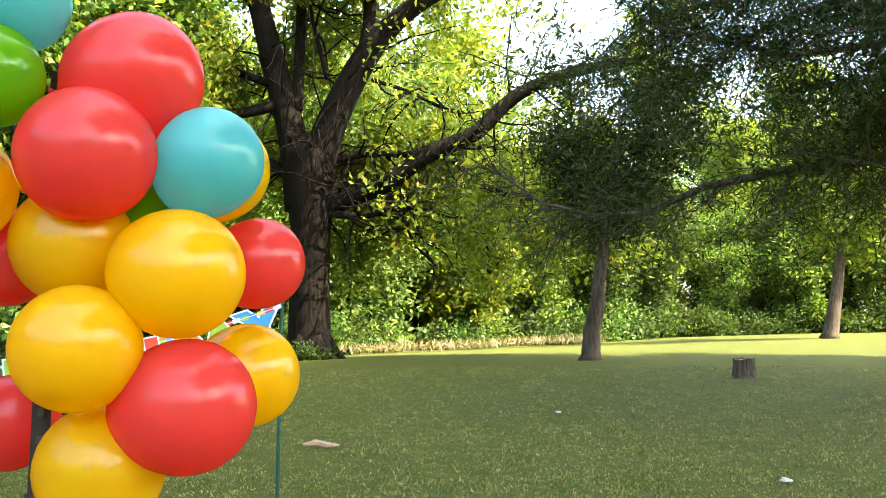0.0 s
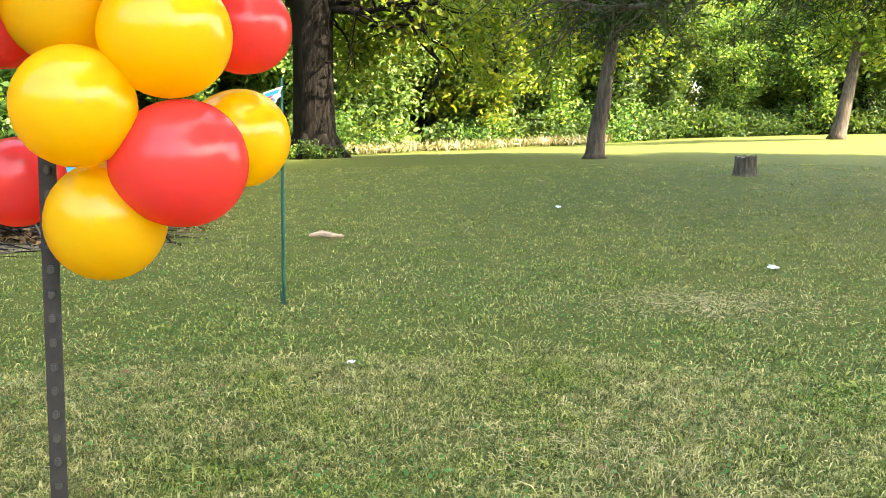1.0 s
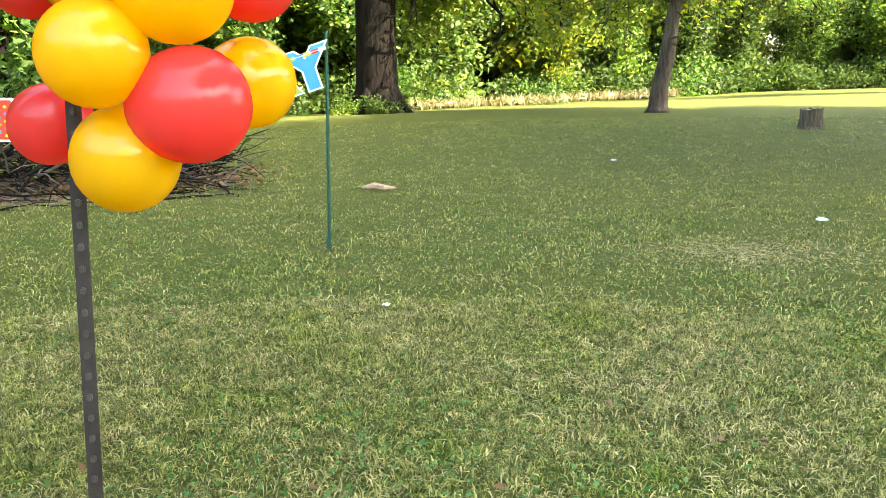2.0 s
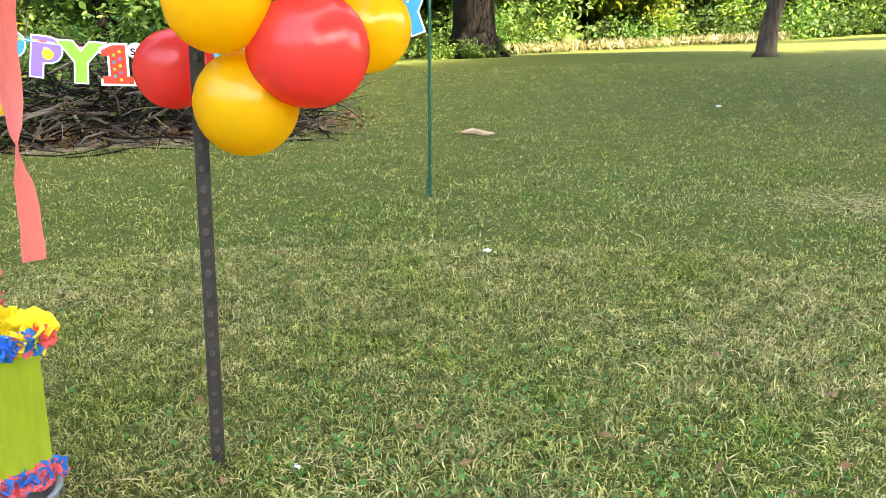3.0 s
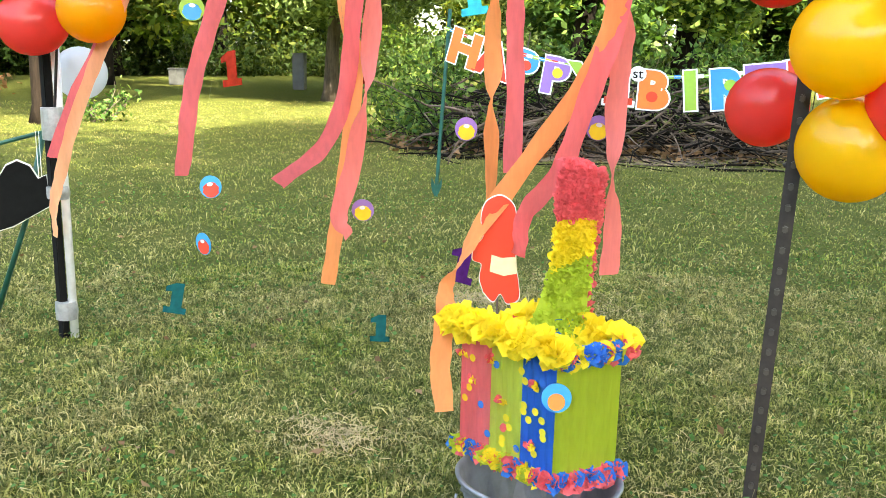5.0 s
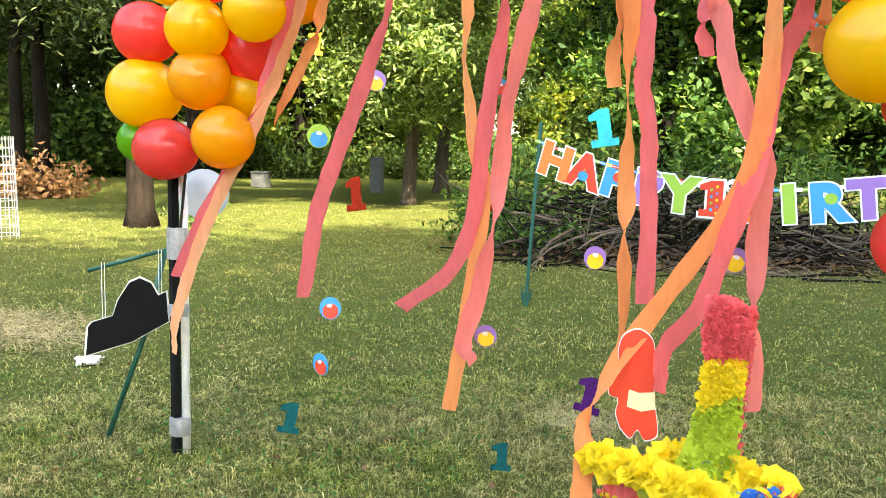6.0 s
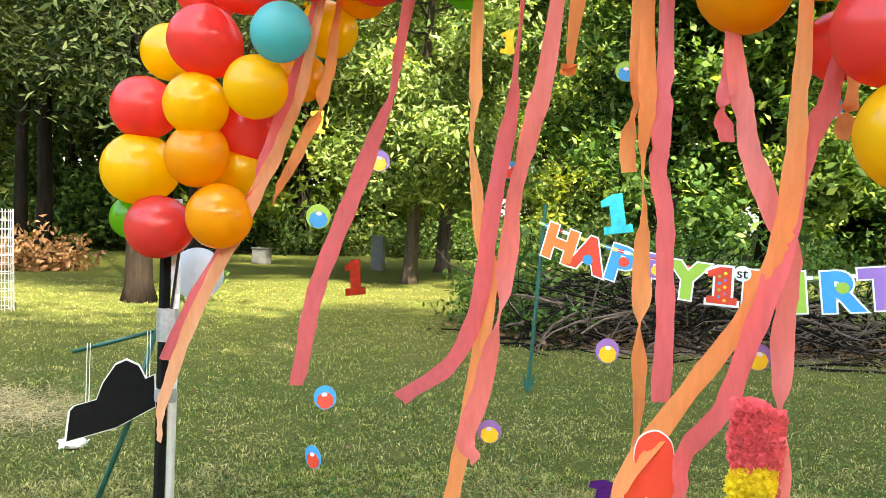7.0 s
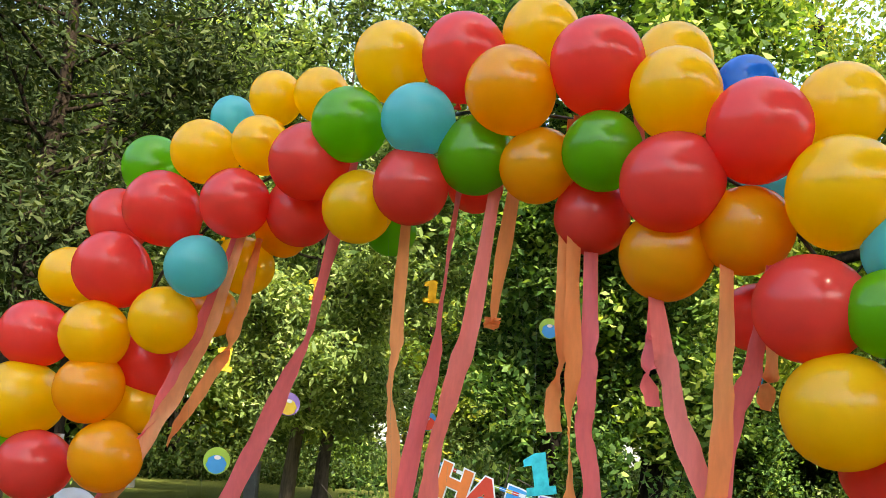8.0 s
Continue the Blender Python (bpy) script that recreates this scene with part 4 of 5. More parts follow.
ornament("one", "gold_foil", (-2.463, 0.528, 1.689), 0.084)
ornament("disc", "blue", (-0.800, 0.983, 1.673), 0.06)
ornament("disc", "green", (-1.344, 0.833, 1.796), 0.061)
ornament("disc", "blue", (-1.701, 0.734, 1.514), 0.055)
ornament("one", "red_foil", (-1.752, 0.723, 1.157), 0.103)
ornament("one", "gold_foil", (-1.718, 0.729, 1.911), 0.072)
ornament("one", "gold_foil", (-2.127, 0.617, 1.927), 0.078)


# ---- banner ----
def text_mesh(ch, size, grow, depth):
    cu = bpy.data.curves.new("letter", "FONT")
    cu.body, cu.size, cu.extrude, cu.offset, cu.align_x = ch, size, depth, grow, "CENTER"
    cu.resolution_u = 4
    tmp = bpy.data.objects.new("letter", cu)
    scene.collection.objects.link(tmp)
    bpy.context.view_layer.update()
    me = bpy.data.meshes.new_from_object(tmp.evaluated_get(bpy.context.evaluated_depsgraph_get()))
    bpy.data.objects.remove(tmp)
    bpy.data.curves.remove(cu)
    return me


def block_one(size, grow, depth):
    """A broad slab numeral lying in the plane of the letters."""
    bm = bmesh.new()
    slab(bm, [(px * size * 0.72 + math.copysign(grow, px), (pz + 0.5) * size * 0.72 + math.copysign(grow, pz)) for px, pz in ONE], depth * 2, pose(0, 0, 0, -90))
    me = bpy.data.meshes.new("numeral")
    bm.to_mesh(me)
    bm.free()
    return me


def banner():
    a, b = Vector((-4.72, 4.23, 1.39)), Vector((-1.08, 5.11, 1.44))
    along_b = b - a
    top = empty("party_banner", Matrix.Translation(a), "paper birthday banner of bright outlined letters strung between posts", "banner")
    flat = Vector((along_b.x, along_b.y, 0)).normalized()
    yaw = math.degrees(math.atan2(flat.y, flat.x))

    def at(f):
        sag = 0.36 * (1 - abs(2 * f - 1) ** 1.8)
        return along_b * f - Vector((0, 0, sag))
    bm = bmesh.new()
    tube(bm, [at(i / 60) for i in range(61)], 0.003, 4)
    part("cord", bm, PAINT["white"], top)
    # little flags of colour along the cord
    for i in range(70):
        f = (i + 0.5) / 70
        bm = bmesh.new()
        p = at(f)
        d = (at(f + 0.01) - at(f - 0.01)).normalized()
        box(bm, (0.05, 0.0016, 0.028), (0, 0, 0), None)
        slope = math.degrees(math.atan2(d.z, math.hypot(d.x, d.y)))
        ob = part("cord_flag", bm, PAINT[("green", "blue", "yellow", "red", "white")[i % 5]], top)
        ob.matrix_basis = Matrix.Translation(p) @ pose(0, 0, 0, 0, -slope, yaw)
    word = "HAPPY1BIRTHDAY"
    tint = ["orange", "red", "blue", "purple", "green", "red", "orange", "green", "blue", "purple", "red", "orange", "green", "blue"]
    for i, (ch, c) in enumerate(zip(word, tint)):
        f = 0.063 + i * 0.0688
        p = at(f)
        d = (at(f + 0.02) - at(f - 0.02)).normalized()
        slope = math.degrees(math.atan2(d.z, math.hypot(d.x, d.y)))
        big = 0.345
        card = new("letter_card", block_one(big, 0.022, 0.001) if ch == "1" else text_mesh(ch, big, 0.03, 0.001))
        card.data.materials.clear()
        card.data.materials.append(PAINT["white"])
        card.parent = top
        card.matrix_basis = Matrix.Translation(p + Vector((0, 0, 0.015))) @ pose(0, 0, 0, 0, -slope + srand.uniform(-3, 3), yaw) @ Matrix.Translation((0, -0.006, -0.235)) @ pose(0, 0, 0, 90 + srand.uniform(-3, 3), 0, 0) @ Matrix.Diagonal((1.16, 1.03, 1, 1))
        tagged(card, "white outlined letter card")
        face = new("letter", block_one(big, 0.006, 0.0016) if ch == "1" else text_mesh(ch, big, 0.019, 0.0016))
        face.data.materials.clear()
        face.data.materials.append(PAINT[c])
        face.parent = card
        face.location = (0, 0, 0.0015)
        tagged(face, c + " letter " + ch)
        if ch == "1":
            small = new("small_letters", text_mesh("st", 0.1, 0.0, 0.0012))
            small.data.materials.clear()
            small.data.materials.append(M_BLACK)
            small.parent, small.location = card, (0.12, 0.19, 0.004)
            tag = bmesh.new()
            bmesh.ops.create_circle(tag, cap_ends=True, radius=0.055, segments=20, matrix=pose(0.12, 0.22, 0.0))
            part("small_tag", tag, PAINT["white"], card)
            for q in range(9):
                dt = bmesh.new()
                bmesh.ops.create_circle(dt, cap_ends=True, radius=0.011, segments=10, matrix=pose(0.018 * (-1) ** q, 0.02 + 0.024 * q, 0.0042))
                part("printed_spot", dt, PAINT[("yellow", "blue", "purple", "green")[q % 4]], card)
        elif ch in "APBR":
            bm = bmesh.new()
            dot = {"A": (0, 0.075), "P": (0.02, 0.14), "B": (0.0, 0.07), "R": (0.02, 0.14)}[ch]
            bmesh.ops.create_circle(bm, cap_ends=True, radius=0.038, segments=18, matrix=pose(dot[0], dot[1], 0.0045))
            part("printed_dot", bm, PAINT[{"A": "blue", "P": "red", "B": "red", "R": "green"}[ch] if c != "purple" else "yellow"], card)


banner()


# ---- pinata on its bucket ----
M_GALV = plain("galvanised_steel", (0.26, 0.28, 0.3), 0.45, 0.7, 0.2, 14, 0.1)
TISSUE = {k: crepe(k + "_tissue", c) for k, c in {"yellow": (0.97, 0.8, 0.05), "red": (0.9, 0.17, 0.19), "blue": (0.03, 0.22, 0.75), "green": (0.54, 0.66, 0.06), "pink": (0.93, 0.26, 0.27), "lime": (0.66, 0.74, 0.13)}.items()}


def bucket():
    top = empty("metal_tub", pose(-0.735, 0.44, 0, 0, 0, 25) @ Matrix.Diagonal((1.06, 0.9, 0.83, 1)), "ribbed oval galvanised steel tub with wire handles, standing on grass", "tub")
    bm = bmesh.new()
    seg = 72
    prof = [(0.0, 0.006), (0.15, 0.006), (0.155, 0.012), (0.162, 0.05), (0.17, 0.09), (0.178, 0.13), (0.181, 0.145), (0.187, 0.15), (0.184, 0.157), (0.186, 0.17), (0.192, 0.175), (0.189, 0.182), (0.192, 0.195), (0.201, 0.2), (0.203, 0.207), (0.199, 0.212), (0.19, 0.208), (0.186, 0.195), (0.16, 0.03), (0.0, 0.02)]
    rings = []
    for r, z in prof:
        rings.append([bm.verts.new(((r + (0.003 * math.sin(k * math.tau / seg * 24) if 0.03 < z < 0.19 and r > 0.161 else 0)) * math.cos(k * math.tau / seg), (r + (0.003 * math.sin(k * math.tau / seg * 24) if 0.03 < z < 0.19 and r > 0.161 else 0)) * math.sin(k * math.tau / seg), z)) for k in range(seg)])
    for a, b in zip(rings, rings[1:]):
        for k in range(seg):
            bm.faces.new((a[k], a[(k + 1) % seg], b[(k + 1) % seg], b[k]))
    bmesh.ops.remove_doubles(bm, verts=bm.verts, dist=0.0005)
    bmesh.ops.recalc_face_normals(bm, faces=bm.faces)
    part("body", bm, M_GALV, top, "", True)
    for s in (225, 45):
        bm = bmesh.new()
        a = radians(s)
        c = Vector((math.cos(a), math.sin(a), 0))
        t = Vector((-c.y, c.x, 0))
        pts = [c * 0.2 + t * (0.05 * math.cos(q)) + Vector((0, 0, 0.16 - 0.055 * math.sin(q))) + c * (0.012 * math.sin(q)) for q in [math.pi * i / 10 for i in range(11)]]
        tube(bm, pts, 0.004, 6)
        part("handle", bm, M_GALV, top, "hanging wire handle", True)


bucket()


def petals(name, spots, size, parent, seed, n=9, stuff=False):
    """Crumpled tissue bunches along a line: each bunch springs from one point and is a piece of its own."""
    r = random.Random(seed)
    joined = {}
    for p, c in spots:
        bm = joined.setdefault(c, bmesh.new()) if stuff else bmesh.new()
        ctr = bm.verts.new(Vector(p))
        for _ in range(n):
            d = Vector((r.gauss(0, 1), r.gauss(0, 1), r.gauss(0.2, 0.9))).normalized()
            m = Matrix.Translation(Vector(p) + d * size * 0.4) @ d.to_track_quat("Z", "Y").to_matrix().to_4x4() @ pose(0, 0, 0, r.uniform(-35, 35), r.uniform(-35, 35), r.uniform(0, 360))
            s = size * r.uniform(0.55, 1.0)
            rim = [bm.verts.new(m @ Vector((0.5 * s * math.cos(k * math.tau / 7) * r.uniform(0.7, 1.25), 0.5 * s * math.sin(k * math.tau / 7) * r.uniform(0.7, 1.25), r.uniform(-0.12, 0.25) * s))) for k in range(7)]
            for k in range(7):
                bm.faces.new((ctr, rim[k], rim[(k + 1) % 7]))
        if not stuff:
            part(name, bm, TISSUE[c], parent, c + " tissue paper tuft")
    for c, bm in joined.items():
        tagged(part(name, bm, TISSUE[c], parent, c + " paper fringe"), kind="stuff")


def pinata():
    m = pose(-0.675, 0.415, 0.18, 0, 0, 0)
    u, v = Vector((0.387, 0.922, 0)).normalized(), Vector((-1, 0.016, 0)).normalized()
    W, D, H = 0.315, 0.185, 0.35
    top = empty("pinata", m, "birthday cake pinata of striped tissue paper with number one on top", "pinata")

    def panel(name, o, side, length, out, mat, zlow=0.0):
        bm = bmesh.new()
        n = 8
        rows = []
        for i in range(n + 1):
            rows.append([bm.verts.new(o + side * (length * i / n) + Vector((0, 0, z * H)) + out * (0.0035 * math.sin(i * 2.1 + z * 5) * (0 < i < n))) for z in (0, 0.25, 0.5, 0.75, 1.0)])
        for a, b in zip(rows, rows[1:]):
            for k in range(4):
                bm.faces.new((a[k], b[k], b[k + 1], a[k + 1]))
        bmesh.ops.solidify(bm, geom=bm.faces[:], thickness=0.004)
        bmesh.ops.recalc_face_normals(bm, faces=bm.faces)
        part(name, bm, TISSUE[mat], top, mat + " tissue side panel")
    o = Vector((0, 0, 0))
    panel("side_panel", o, u, D, -v, "green")
    for i, c in enumerate(("blue", "lime", "pink")):
        panel("side_panel", o + v * (W * i / 3), v, W / 3 - 0.001, -u, c)
    panel("side_panel", o + v * W, u, D, v, "red")
    panel("side_panel", o + u * D, v, W, u, "blue")
    bm = bmesh.new()
    corners = [o, u * D, u * D + v * W, v * W]
    for z in (H - 0.02,):
        bm.faces.new([bm.verts.new(c + Vector((0, 0, z))) for c in corners])
    part("lid", bm, TISSUE["yellow"], top)
    r = random.Random(4)
    # yellow flowers over the long side, mixed scraps over the short one and round the foot
    petals("tissue_flower", [(v * (W * i / 9 - 0.01) - u * 0.012 + Vector((0, 0, H - 0.008 + 0.016 * (i % 2))), "yellow") for i in range(11)], 0.068, top, 1, 22)
    petals("tissue_flower", [(u * (D * i / 13) + Vector((0.01, -0.01, H - 0.02)), r.choice(("blue", "green", "red", "yellow"))) for i in range(15)], 0.048, top, 2, 10)
    petals("tissue_flower", [(u * D + v * (W * i / 9) + Vector((0, 0, H)), r.choice(("yellow", "yellow", "blue"))) for i in range(10)], 0.075, top, 3, 9)
    petals("tissue_tuft", [(v * (W * i / 34) - u * 0.008 + Vector((0, 0, 0.004)), r.choice(("blue", "green", "red", "yellow"))) for i in range(36)], 0.042, top, 5, 8)
    petals("tissue_tuft", [(u * (D * i / 18) + Vector((0.01, -0.006, 0.004)), r.choice(("blue", "red", "red", "blue"))) for i in range(20)], 0.044, top, 6, 8)
    # flat tissue dots and little flowers on the stripes
    for k in range(26):
        bm = bmesh.new()
        p = v * r.uniform(0.02, W - 0.02) - u * 0.008 + Vector((0, 0, r.uniform(0.05, H - 0.08)))
        bmesh.ops.create_circle(bm, cap_ends=True, radius=0.0105, segments=12, matrix=Matrix.Translation(p) @ Vector((-0.016, -1, 0)).to_track_quat("Z", "Y").to_matrix().to_4x4())
        part("paper_dot", bm, TISSUE[r.choice(("yellow", "yellow", "yellow", "red", "blue"))], top)
    for s, z in ((0.05, 0.24), (0.16, 0.17), (0.06, 0.08), (0.3, 0.26), (0.26, 0.2), (0.2, 0.27)):
        petals("paper_flower", [(v * s - u * 0.008 + Vector((0, 0, z)), "yellow"), (v * (s + 0.006) - u * 0.012 + Vector((0, 0, z + 0.006)), "red")], 0.022, top, int(s * 100), 5)
    bm = bmesh.new()
    bmesh.ops.create_cone(bm, cap_ends=True, radius1=0.036, radius2=0.036, depth=0.004, segments=24, matrix=Matrix.Translation(Vector((0.014, -0.016, 0.235))) @ Vector((0.6, -0.75, 0.1)).to_track_quat("Z", "Y").to_matrix().to_4x4())
    part("sticker", bm, PAINT["blue"], top, "round blue card sticker")
    bm = bmesh.new()
    bmesh.ops.create_cone(bm, cap_ends=True, radius1=0.021, radius2=0.021, depth=0.006, segments=20, matrix=Matrix.Translation(Vector((0.016, -0.019, 0.226))) @ Vector((0.6, -0.75, 0.1)).to_track_quat("Z", "Y").to_matrix().to_4x4())
    part("sticker_print", bm, PAINT["orange"], top, "plain orange printed patch")
    # the numeral on top: a leaning slab in three bands of fringed paper
    side, face = Vector((0.93, 0.36, 0)).normalized(), Vector((-0.36, 0.93, 0)).normalized()
    ctr = Vector((-0.085, 0.17, 0))
    levels = [(0.33, 0.33, 0.15), (0.5, 0.555, 0.098), (0.62, 0.65, 0.098), (0.785, 0.762, 0.112)]
    slip = (-0.035, -0.004, 0.006, 0.002)
    for i, c in enumerate(("green", "yellow", "red")):
        bm = bmesh.new()
        quad = []
        for (zl, zr, w), off in ((levels[i], slip[i]), (levels[i + 1], slip[i + 1])):
            quad.append([ctr + side * (s * w / 2 + off) + face * t * 0.026 + Vector((0, 0, zl if s < 0 else zr)) for s, t in ((-1, -1), (1, -1), (1, 1), (-1, 1))])
        a, b = quad
        va, vb = [bm.verts.new(p) for p in a], [bm.verts.new(p) for p in b]
        bm.faces.new(list(reversed(va)))
        bm.faces.new(vb)
        for k in range(4):
            bm.faces.new((va[k], va[(k + 1) % 4], vb[(k + 1) % 4], vb[k]))
        part("numeral_band", bm, TISSUE[c], top, c + " fringed paper band")
        spots = []
        for _ in range(150):
            s, t = r.random(), r.random()
            spots.append((a[0].lerp(a[1], s).lerp(b[0].lerp(b[1], s), t) - face * 0.003, c))
        for _ in range(26):
            s, t = r.random(), r.random()
            spots.append((a[1].lerp(a[2], s).lerp(b[1].lerp(b[2], s), t), "red"))
        if i == 2:
            for _ in range(40):
                spots.append((b[0].lerp(b[1], r.random()).lerp(b[3].lerp(b[2], r.random()), r.random()), c))
        petals("fringe", spots, 0.02, top, 30 + i, 5, True)


pinata()


def cutout():
    top = empty("card_cutout", pose(-1.05, 0.63, 0.557, 0, 0, 40) @ Matrix.Scale(0.8, 4), "plain red card cut-out shape with white border, beside the pinata", "decoration")
    outline = [(-0.05, 0.0), (-0.015, -0.035), (0.01, -0.005), (0.035, -0.04), (0.075, -0.02), (0.07, 0.05), (0.058, 0.12), (0.072, 0.19), (0.1, 0.25), (0.085, 0.275), (0.06, 0.265), (0.045, 0.315), (0.0, 0.345), (-0.05, 0.32), (-0.065, 0.26), (-0.055, 0.2), (-0.085, 0.16), (-0.09, 0.115), (-0.06, 0.1), (-0.065, 0.05)]
    loop = smooth_line([(x, 0, z) for x, z in outline + outline[:1]], 5)[:-1]
    outline = [(p.x, p.z) for p in loop]
    bm = bmesh.new()
    slab(bm, [(x * 1.04, 0.16 + (z - 0.16) * 1.025) for x, z in outline], 0.003)
    part("border", bm, PAINT["white"], top, "white card border")
    bm = bmesh.new()
    slab(bm, outline, 0.006)
    part("card", bm, PAINT["red"], top)
    bm = bmesh.new()
    slab(bm, [(-0.03, 0.075), (0.02, 0.06), (0.066, 0.07), (0.062, 0.13), (0.01, 0.125), (-0.025, 0.135)], 0.009)
    part("pale_band", bm, plain("cream_card", (0.75, 0.68, 0.4), 0.5), top, "plain pale printed band")
    bm = bmesh.new()
    tube(bm, [(0, 0.006, 0.02), (0, 0.006, -0.2)], 0.004, 6)
    part("stick", bm, M_TWIG, top)


cutout()


# ---- brush pile, stump, litter ----
def brush_pile():
    r = np.random.default_rng(77)
    a, b = Vector((-7.6, 7.0, 0)), Vector((-4.2, 9.75, 0))
    top = empty("brush_pile", pose(-5.6, 8.6, 0), "long heap of dead brown branches with weeds growing through", "brush pile")
    o = Vector((-5.6, 8.6, 0))
    meshes = [bmesh.new() for _ in range(3)]
    tips = []
    cross = (b - a).cross(Vector((0, 0, 1))).normalized()
    for k in range(1150):
        f = r.random()
        h = 1.1 * (0.6 + 0.4 * math.sin(math.pi * min(1, f * 1.1)))
        w = r.normal() * 0.55
        z = max(0.02, h * r.random() * max(0, 1 - abs(w) / 1.5))
        p = a.lerp(b, f) + cross * w + Vector((0, 0, z)) - o
        d = Vector((r.normal(), r.normal(), r.normal() * 0.28))
        pts = wander(p, d, 0.5 + 0.9 * r.random(), 4, 0.22, -0.03, r)
        pts = [Vector((q.x, q.y, max(0.01, q.z))) for q in pts]
        rad = 0.006 + 0.016 * r.random() ** 3
        if k < 170:
            rad += 0.006
            single = bmesh.new()
            pts = [q - cross * 0.35 * (1 if cross.y < 0 else -1) * -1 for q in pts]
            tube(single, pts, [rad * (1 - 0.6 * i / 4) for i in range(5)], 5)
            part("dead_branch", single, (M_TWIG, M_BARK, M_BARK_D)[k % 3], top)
            continue
        tube(meshes[k % 3], pts, [rad * (1 - 0.6 * i / 4) for i in range(5)], 5)
        if r.random() < 0.5:
            tips.append(pts[-1])
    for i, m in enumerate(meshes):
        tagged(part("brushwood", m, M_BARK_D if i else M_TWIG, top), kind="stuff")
    c = crown_points([a.lerp(b, f) - o + Vector((0, 0, 0.1)) for f in np.linspace(0, 1, 60)], 60, (0.5, 0.5, 0.06), r)
    c[:, 2] = np.abs(c[:, 2] - 0.08) + 0.01
    lf = new("dead_leaf_litter", quads("dead_leaf_litter", c, 0.09 * (0.5 + r.random(len(c))), 0.6, M_DEAD, 6, 0.5))
    lf.parent = top
    c = crown_points([a.lerp(b, f) - o + Vector((0, 0, 0.75 + 0.25 * math.sin(f * 17))) + cross * (0.45 if cross.y > 0 else -0.45) for f in np.linspace(0, 1, 26)], 130, (0.35, 0.4, 0.25), r)
    c[:, 2] = np.abs(c[:, 2]) + 0.05
    wd = new("weed_growth", quads("weed_growth", c, 0.1 * (0.5 + r.random(len(c))), 0.45, M_LEAF, 8, 0.1))
    wd.parent = top
    tagged(wd, "green weeds", kind="stuff")


brush_pile()


def soil(name, x, y, rx, ry, turn, mat, label, seed):
    r = random.Random(seed)
    bm = bmesh.new()
    rim, ctr = [], bm.verts.new((0, 0, 0.012))
    for k in range(28):
        a = k * math.tau / 28
        q = r.uniform(0.75, 1.2)
        px, py = rx * q * math.cos(a), ry * q * math.sin(a)
        rim.append(bm.verts.new((px, py, -0.01)))
    for k in range(28):
        bm.faces.new((ctr, rim[k], rim[(k + 1) % 28]))
    ob = part(name, bm, mat, None, "", True)
    ob.matrix_world = pose(x, y, ground_z(x, y), 0, 0, turn)
    tagged(ob, label, "ground patch", "", "structure")


M_SOIL = plain("bare_soil", (0.15, 0.105, 0.07), 0.95, 0, 0.45, 9, 0.6)
M_STRAW = plain("dry_straw", (0.38, 0.3, 0.15), 0.95, 0, 0.35, 14, 0.6)
soil("ash_patch", -2.36, 2.0, 0.26, 0.2, 60, plain("ashy_soil", (0.3, 0.26, 0.2), 0.95, 0, 0.4, 16, 0.6), "bare ashy patch worn into the lawn", 2)
soil("soil_patch", -5.3, 8.0, 3.4, 1.5, 40, M_SOIL, "bare brown soil under the brush pile", 1)

M_ENDGRAIN = plain("weathered_cut_wood", (0.24, 0.19, 0.14), 0.9, 0, 0.35, 25, 0.4)


def stump():
    x, y = 4.27, 16.1
    r = random.Random(8)
    top = empty("tree_stump", pose(x, y, ground_z(x, y) - 0.02), "weathered grey tree stump with splintered top on the lawn", "tree stump")
    bm = bmesh.new()
    rows = []
    for z, s in ((-0.02, 1.35), (0.05, 1.1), (0.2, 0.96), (0.36, 0.95)):
        rows.append([bm.verts.new((0.2 * s * (1 + 0.09 * math.sin(k * 1.9) + 0.05 * math.sin(k * 5.1)) * math.cos(k * math.tau / 24), 0.2 * s * (1 + 0.09 * math.sin(k * 1.9) + 0.05 * math.sin(k * 5.1)) * math.sin(k * math.tau / 24), z + (r.uniform(-0.02, 0.03) if z > 0.3 else 0))) for k in range(24)])
    for a, b in zip(rows, rows[1:]):
        for k in range(24):
            bm.faces.new((a[k], a[(k + 1) % 24], b[(k + 1) % 24], b[k]))
    part("bark", bm, bark_mat("weathered_stump_wood", (0.03, 0.024, 0.018), (0.19, 0.155, 0.12), 22), top)
    bm = bmesh.new()
    ring = [bm.verts.new((0.18 * math.cos(k * math.tau / 20), 0.18 * math.sin(k * math.tau / 20), 0.345 + r.uniform(-0.015, 0.015))) for k in range(20)]
    c = bm.verts.new((0, 0, 0.35))
    for k in range(20):
        bm.faces.new((c, ring[k], ring[(k + 1) % 20]))
    part("cut_face", bm, M_ENDGRAIN, top)


stump()


def scrap(name, x, y, size, mat, label, seed, category):
    r = random.Random(seed)
    bm = bmesh.new()
    box(bm, (size, size * 0.7, size * 0.25), (0, 0, size * 0.12), None, size * 0.08)
    for v in bm.verts:
        v.co += Vector((r.uniform(-1, 1), r.uniform(-1, 1), r.uniform(-0.4, 0.8))) * size * 0.14
    ob = part(name, bm, mat, None)
    ob.matrix_world = pose(x, y, ground_z(x, y) + 0.012, 0, 0, r.uniform(0, 360))
    tagged(ob, label, category)


